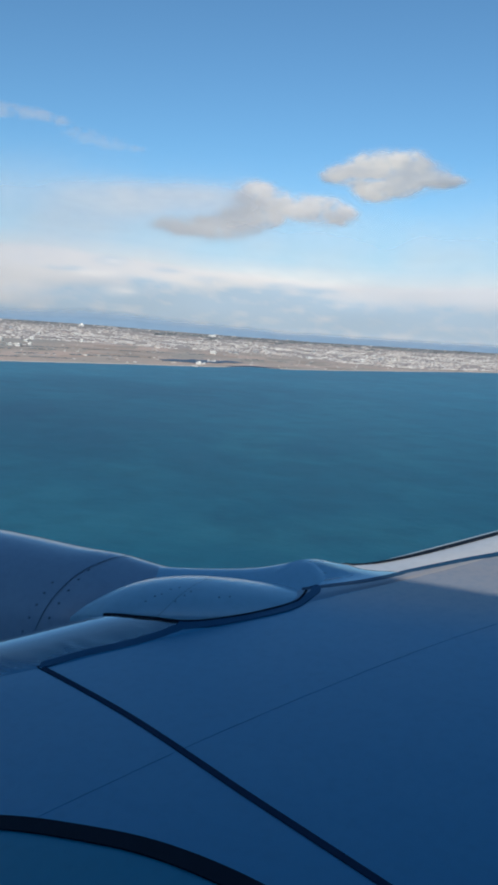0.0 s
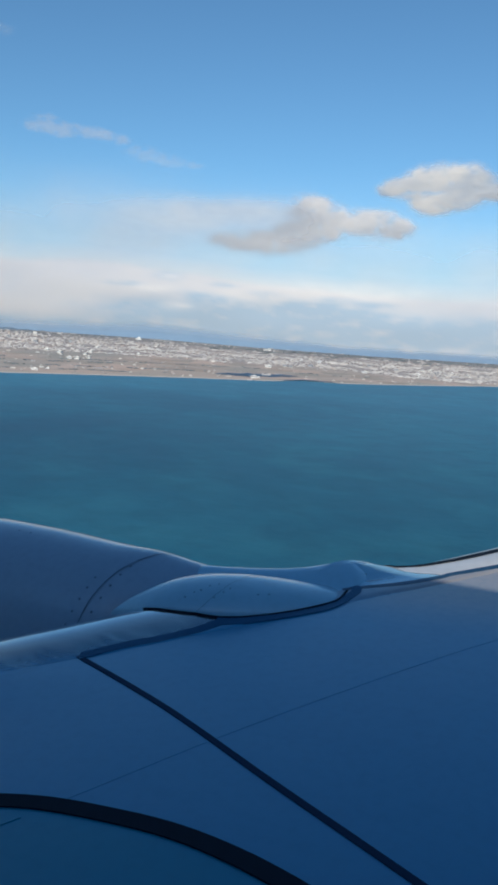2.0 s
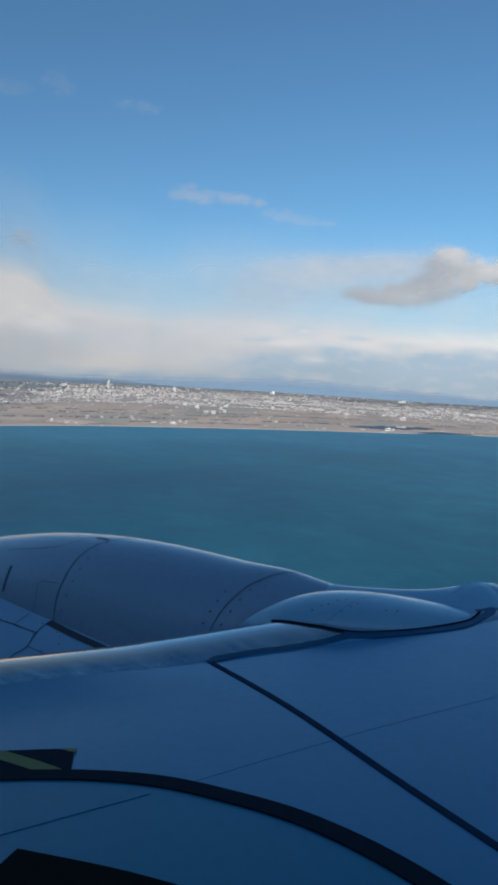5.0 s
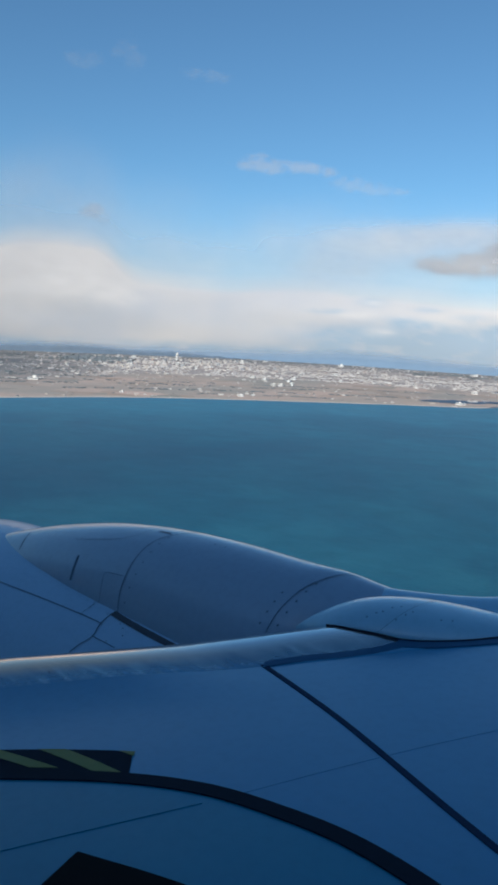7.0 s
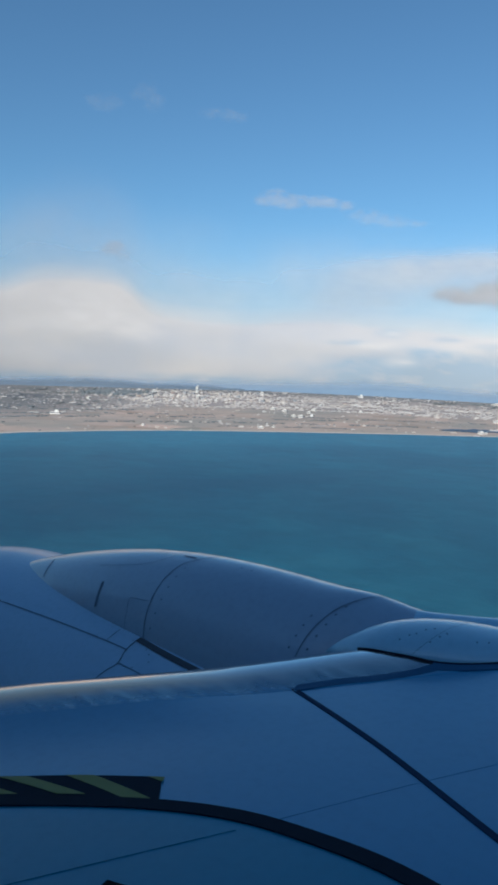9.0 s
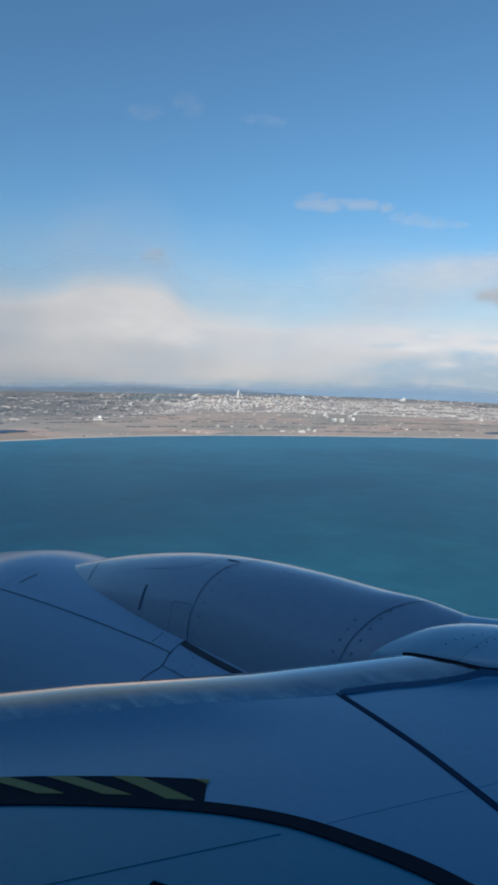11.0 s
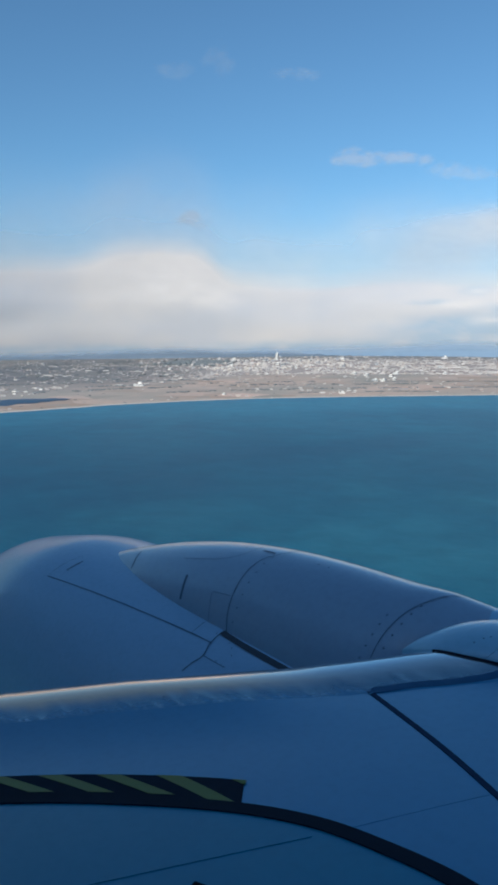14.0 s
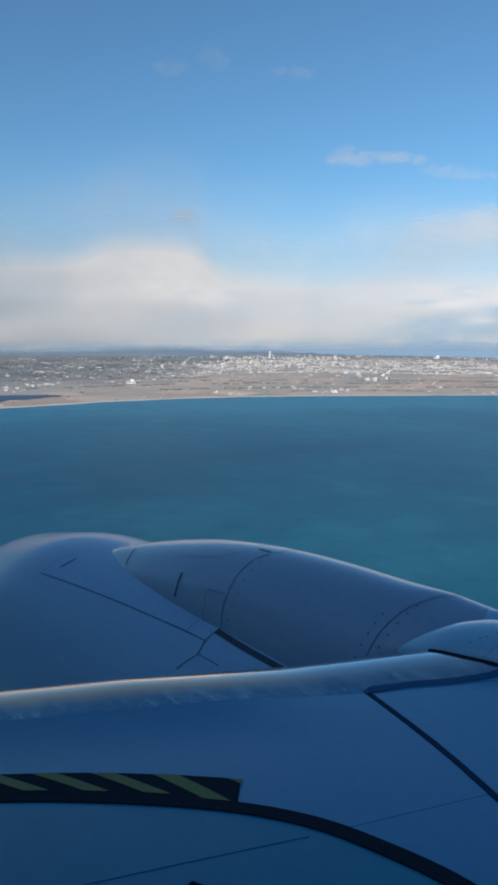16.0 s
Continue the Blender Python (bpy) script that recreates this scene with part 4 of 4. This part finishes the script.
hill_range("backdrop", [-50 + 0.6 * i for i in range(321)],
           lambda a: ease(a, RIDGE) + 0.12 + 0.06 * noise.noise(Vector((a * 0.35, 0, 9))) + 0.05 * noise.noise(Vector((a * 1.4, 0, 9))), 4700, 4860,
           hill_material("haze_painted_hills", (0.215, 0.305, 0.425), (0.16, 0.24, 0.36)), "long low range of hills painted haze-blue")
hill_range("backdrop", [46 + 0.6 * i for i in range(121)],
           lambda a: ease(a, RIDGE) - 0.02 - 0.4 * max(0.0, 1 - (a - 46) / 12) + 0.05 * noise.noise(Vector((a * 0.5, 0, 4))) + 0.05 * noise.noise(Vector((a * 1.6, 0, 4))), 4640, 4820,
           hill_material("wooded_hills", (0.185, 0.24, 0.315), (0.135, 0.185, 0.255)), "wooded hills behind the town, painted dark haze-blue")


def with_depth(ob, depth, uv):
    me = ob.data
    at_ = me.attributes.new("depth", "FLOAT", "POINT")
    at_.data.foreach_set("value", depth)
    layer = me.uv_layers.new(name="UVMap")
    for lp in me.loops:
        layer.data[lp.index].uv = uv[lp.vertex_index]


BANK = [(-180, 4.6), (-60, 4.6), (0, 4.2), (10, 4.3), (22, 4.5), (30, 4.7), (36, 5.2), (42, 5.5), (48, 5.45), (53, 5.5), (55.2, 5.8), (57, 7.3), (58.3, 7.85), (62.5, 7.85), (64, 7.5), (65.5, 6.95),
        (70, 6.6), (76, 6.2), (81, 4.2), (87, 1.2), (95, 0.4), (130, 0.4), (180, 4.6)]


def bank_top(a):
    return ease(a, BANK) + 0.35 * noise.noise(Vector((math.cos(radians(a)) * 9, math.sin(radians(a)) * 9, 2)))


def bank_r(a, e):
    """How far off the face of the cloud bank lies."""
    return 4948 - 26 * math.sin(math.pi * min(1.0, max(0.0, (e + 0.5) / (bank_top(a) + 1.5)))) ** 1.4 * (1 + 0.4 * noise.noise(Vector((a * 0.16, e * 0.5, 5))))


def cloud(name, puffs, d, material, label, cell=0.22, thick=45.0, sides=(1,), lumpy=0.45, fall=0.8, rough=0.75):
    """A lumpy body of vapour: puffs are (azimuth, height, half width, half height) in degrees."""
    a0, a1 = min(p[0] - 2.6 * p[2] for p in puffs), max(p[0] + 2.6 * p[2] for p in puffs)
    puffs = [(p[0], p[1], p[2] * 1.12, p[3] * 1.16) for p in puffs]
    e0, e1 = min(p[1] - 2.6 * p[3] for p in puffs), max(p[1] + 2.6 * p[3] for p in puffs)
    na, ne = int((a1 - a0) / cell) + 2, int((e1 - e0) / cell * 1.6) + 2
    f = {}
    for i in range(na):
        for j in range(ne):
            a, e = a0 + i * cell, e0 + j * cell / 1.6
            v = sum(math.exp(-fall * (((a - p[0]) / p[2]) ** 2 + ((e - p[1]) / p[3]) ** 2)) for p in puffs)
            v = 1.5 * (1 - math.exp(-v))
            lump = noise.fractal(Vector((a * rough, e * 1.6 * rough, d * 0.01)), 0.85, 2.1, 4)
            f[i, j] = (v * (1 + lumpy * lump), a, e, v)
    index, verts, depth, uv, faces = {}, [], [], [], []
    for (i, j), (v, a, e, body) in f.items():
        if v > 0.015:
            for side in sides:
                index[i, j, side] = len(verts)
                bulge = side * thick * (0.8 * max(0.0, body) + 0.2 * max(0.0, v))
                r = d - bulge
                verts.append(Vector((-math.sin(radians(a)) * math.cos(radians(e)) * r, math.cos(radians(a)) * math.cos(radians(e)) * r, math.sin(radians(e)) * r)))
                depth.append(v)
                uv.append((a, e * 1.7))
    for (i, j) in f:
        for side in sides:
            q = [index.get((i + x, j + y, side)) for x, y in ((0, 0), (1, 0), (1, 1), (0, 1))]
            if None not in q:
                faces.append(tuple(q if side < 0 else reversed(q)))
    ob = obj(name, verts, faces, material)
    with_depth(ob, depth, uv)
    return tagged(ob, label, "cloud")


M_CUM = cloud_material("cumulus", 0.95, 0.55, 0.55, (0.51, 0.495, 0.50), (0.34, 0.365, 0.425), 0.40, 0.60, rim_most=1.2)
M_CUMTAIL = cloud_material("cumulus_tail", 0.95, 0.55, 0.55, (0.60, 0.575, 0.58), (0.43, 0.44, 0.49), 0.40, 0.60, rim_most=1.2)
M_THINW = cloud_material("thin_wisp", 0.17, 1.1, 1.1, (0.58, 0.54, 0.54), (0.54, 0.51, 0.53))
M_WISP = cloud_material("wisp", 0.29, 1.1, 1.1, (0.58, 0.53, 0.53), (0.52, 0.49, 0.51))
cloud("cloud", [(19.3, 11.35, 0.9, 0.62), (18.3, 11.75, 0.8, 0.60), (16.6, 11.95, 0.8, 0.55), (15.4, 11.85, 0.8, 0.55), (17.4, 11.1, 1.5, 0.75), (17.9, 10.3, 1.1, 0.62), (18.5, 9.75, 0.7, 0.42), (16.2, 10.9, 1.4, 0.72),
                (20.6, 11.0, 0.8, 0.50), (21.5, 10.9, 0.6, 0.36), (14.6, 11.1, 1.1, 0.58), (13.5, 10.85, 0.8, 0.40), (12.6, 10.7, 0.7, 0.24), (16.4, 10.2, 0.8, 0.40)], 4997, M_CUM,
      "plump grey-white cumulus cloud with a shaded base", cell=0.12, thick=18, fall=0.66, lumpy=0.34, rough=0.9)
cloud("cloud", [(27.2, 9.5, 0.9, 0.70), (26.1, 9.3, 0.9, 0.62), (25.8, 8.6, 1.2, 0.65), (27.5, 8.5, 1.0, 0.70), (24.4, 8.6, 1.0, 0.60), (23.0, 8.7, 0.9, 0.50), (22.0, 8.45, 1.1, 0.70), (20.8, 8.35, 0.9, 0.58), (20.0, 8.2, 0.6, 0.34),
                (28.6, 7.6, 0.9, 0.62), (33.2, 6.95, 1.2, 0.36), (31.9, 6.9, 1.1, 0.50), (30.4, 6.9, 1.2, 0.60), (29.0, 6.9, 1.1, 0.60), (27.4, 7.2, 0.9, 0.5), (26.2, 7.6, 0.9, 0.45)], 4997, M_CUMTAIL,
      "stretched grey-white cumulus cloud with a low beige tail", cell=0.12, thick=18, fall=0.64, lumpy=0.34, rough=0.9)
cloud("cloud", [(47.0, 13.50, 0.7, 0.24), (45.9, 13.70, 0.85, 0.40), (45.0, 13.45, 0.7, 0.30), (43.4, 13.48, 1.0, 0.30), (42.0, 13.42, 0.8, 0.24), (40.9, 13.1, 0.6, 0.22)], 4990, M_WISP,
      "small torn wisp of pale cloud", cell=0.12, thick=1.0, sides=(1,), lumpy=0.7, rough=1.1)
cloud("cloud", [(39.2, 12.5, 1.1, 0.35), (37.8, 12.1, 1.2, 0.3), (35.9, 11.9, 0.9, 0.16)], 4990, M_THINW, "faint wisp of pale cloud", cell=0.12, thick=1.0, sides=(1,), lumpy=0.8, rough=1.1)
cloud("cloud", [(58.4, 9.85, 0.62, 0.36), (57.8, 9.7, 0.5, 0.36), (57.3, 9.3, 0.42, 0.38)], 4945.5, M_WISP, "small round wisp of pale cloud", cell=0.12, thick=0.4, sides=(1,), lumpy=0.8, rough=1.2)
M_FAINTC = cloud_material("faint_patch", 0.085, 1.6, 1.0, (0.58, 0.57, 0.57), (0.54, 0.54, 0.55))
for puffs in ([(59.2, 19.3, 0.8, 0.35), (58.2, 19.5, 0.6, 0.3)], [(55.6, 20.3, 0.45, 0.55), (55.0, 19.7, 0.5, 0.4), (56.3, 20.0, 0.4, 0.3)], [(50.6, 19.2, 0.9, 0.3), (49.2, 19.0, 0.7, 0.25)]):
    cloud("cloud", puffs, 4990, M_FAINTC, "very faint patch of high cloud", cell=0.14, thick=1.0, sides=(1,), lumpy=1.0, rough=1.1)

# the long bank of cloud over the hills, with the thin veil that rises from it; its shade, low haze and brighter parts
# are painted as grey and bright patches
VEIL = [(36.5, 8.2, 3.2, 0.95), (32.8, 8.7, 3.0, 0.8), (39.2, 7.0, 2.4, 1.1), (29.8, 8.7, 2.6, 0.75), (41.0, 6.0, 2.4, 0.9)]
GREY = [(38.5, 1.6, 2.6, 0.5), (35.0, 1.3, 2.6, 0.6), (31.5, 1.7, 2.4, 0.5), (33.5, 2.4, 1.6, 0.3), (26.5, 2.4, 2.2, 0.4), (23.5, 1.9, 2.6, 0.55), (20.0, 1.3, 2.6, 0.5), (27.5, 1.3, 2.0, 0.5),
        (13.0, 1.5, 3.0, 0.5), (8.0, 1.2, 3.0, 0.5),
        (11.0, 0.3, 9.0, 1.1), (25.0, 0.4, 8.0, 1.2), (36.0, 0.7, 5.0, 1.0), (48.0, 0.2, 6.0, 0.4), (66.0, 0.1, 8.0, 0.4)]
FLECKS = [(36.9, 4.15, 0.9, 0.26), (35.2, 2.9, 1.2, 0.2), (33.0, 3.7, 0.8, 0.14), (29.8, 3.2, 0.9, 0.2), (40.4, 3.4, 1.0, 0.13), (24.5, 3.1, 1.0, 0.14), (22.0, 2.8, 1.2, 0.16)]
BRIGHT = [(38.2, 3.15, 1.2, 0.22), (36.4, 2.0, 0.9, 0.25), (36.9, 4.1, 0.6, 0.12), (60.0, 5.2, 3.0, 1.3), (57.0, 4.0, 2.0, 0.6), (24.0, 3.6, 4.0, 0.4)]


def puff_sum(puffs, a, e, lumpy):
    v = sum(math.exp(-0.7 * (((a - p[0]) / p[2]) ** 2 + ((e - p[1]) / p[3]) ** 2)) for p in puffs if abs(a - p[0]) < 4 * p[2] and abs(e - p[1]) < 4 * p[3])
    return (1 - math.exp(-v)) * (1 + lumpy * noise.fractal(Vector((a * 0.7, e * 2.0, 3.3)), 1.0, 2.0, 4))


AS = [-180 + 4 * i for i in range(43)] + [-8 + 0.3 * i for i in range(344)] + [96 + 4 * i for i in range(22)]
ES = [-2.5, -1.2] + [-0.4 + 0.17 * i for i in range(104)]
rows_, depth, uv, grey, bright = [], [], [], [], []
for a in AS:
    top = bank_top(a)
    row = []
    for e in ES:
        r = bank_r(a, e)
        row.append(Vector((-math.sin(radians(a)) * math.cos(radians(e)) * r, math.cos(radians(a)) * math.cos(radians(e)) * r, math.sin(radians(e)) * r)))
        body = min(1.4, max(0.0, (top * 1.08 - e) / 1.15))
        haze = min(1.0, max(0.0, 1 - (e - top) / 10.0)) ** 1.15
        depth.append(body + 1.12 * max(0.0, puff_sum(VEIL, a, e, 0.2)) * max(0.0, 1 - 0.5 * body))
        depth[-1] += 0.84 * haze * max(0.0, 1 - depth[-1])
        # the haze above the bank is painted in as grey too
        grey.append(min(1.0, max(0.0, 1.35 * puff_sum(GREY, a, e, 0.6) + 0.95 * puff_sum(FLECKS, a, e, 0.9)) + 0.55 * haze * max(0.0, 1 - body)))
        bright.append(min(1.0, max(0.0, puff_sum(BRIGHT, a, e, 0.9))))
        uv.append((a, e * 1.7))
    rows_.append(row)
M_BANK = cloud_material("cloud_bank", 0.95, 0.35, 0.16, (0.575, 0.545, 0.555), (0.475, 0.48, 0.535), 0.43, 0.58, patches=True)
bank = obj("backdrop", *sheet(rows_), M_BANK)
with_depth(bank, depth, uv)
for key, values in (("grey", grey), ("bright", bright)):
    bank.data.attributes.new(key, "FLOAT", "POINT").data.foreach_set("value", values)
tagged(bank, "long bank of white cloud with painted blue-grey shade and haze along the horizon", "cloud bank", kind="structure")
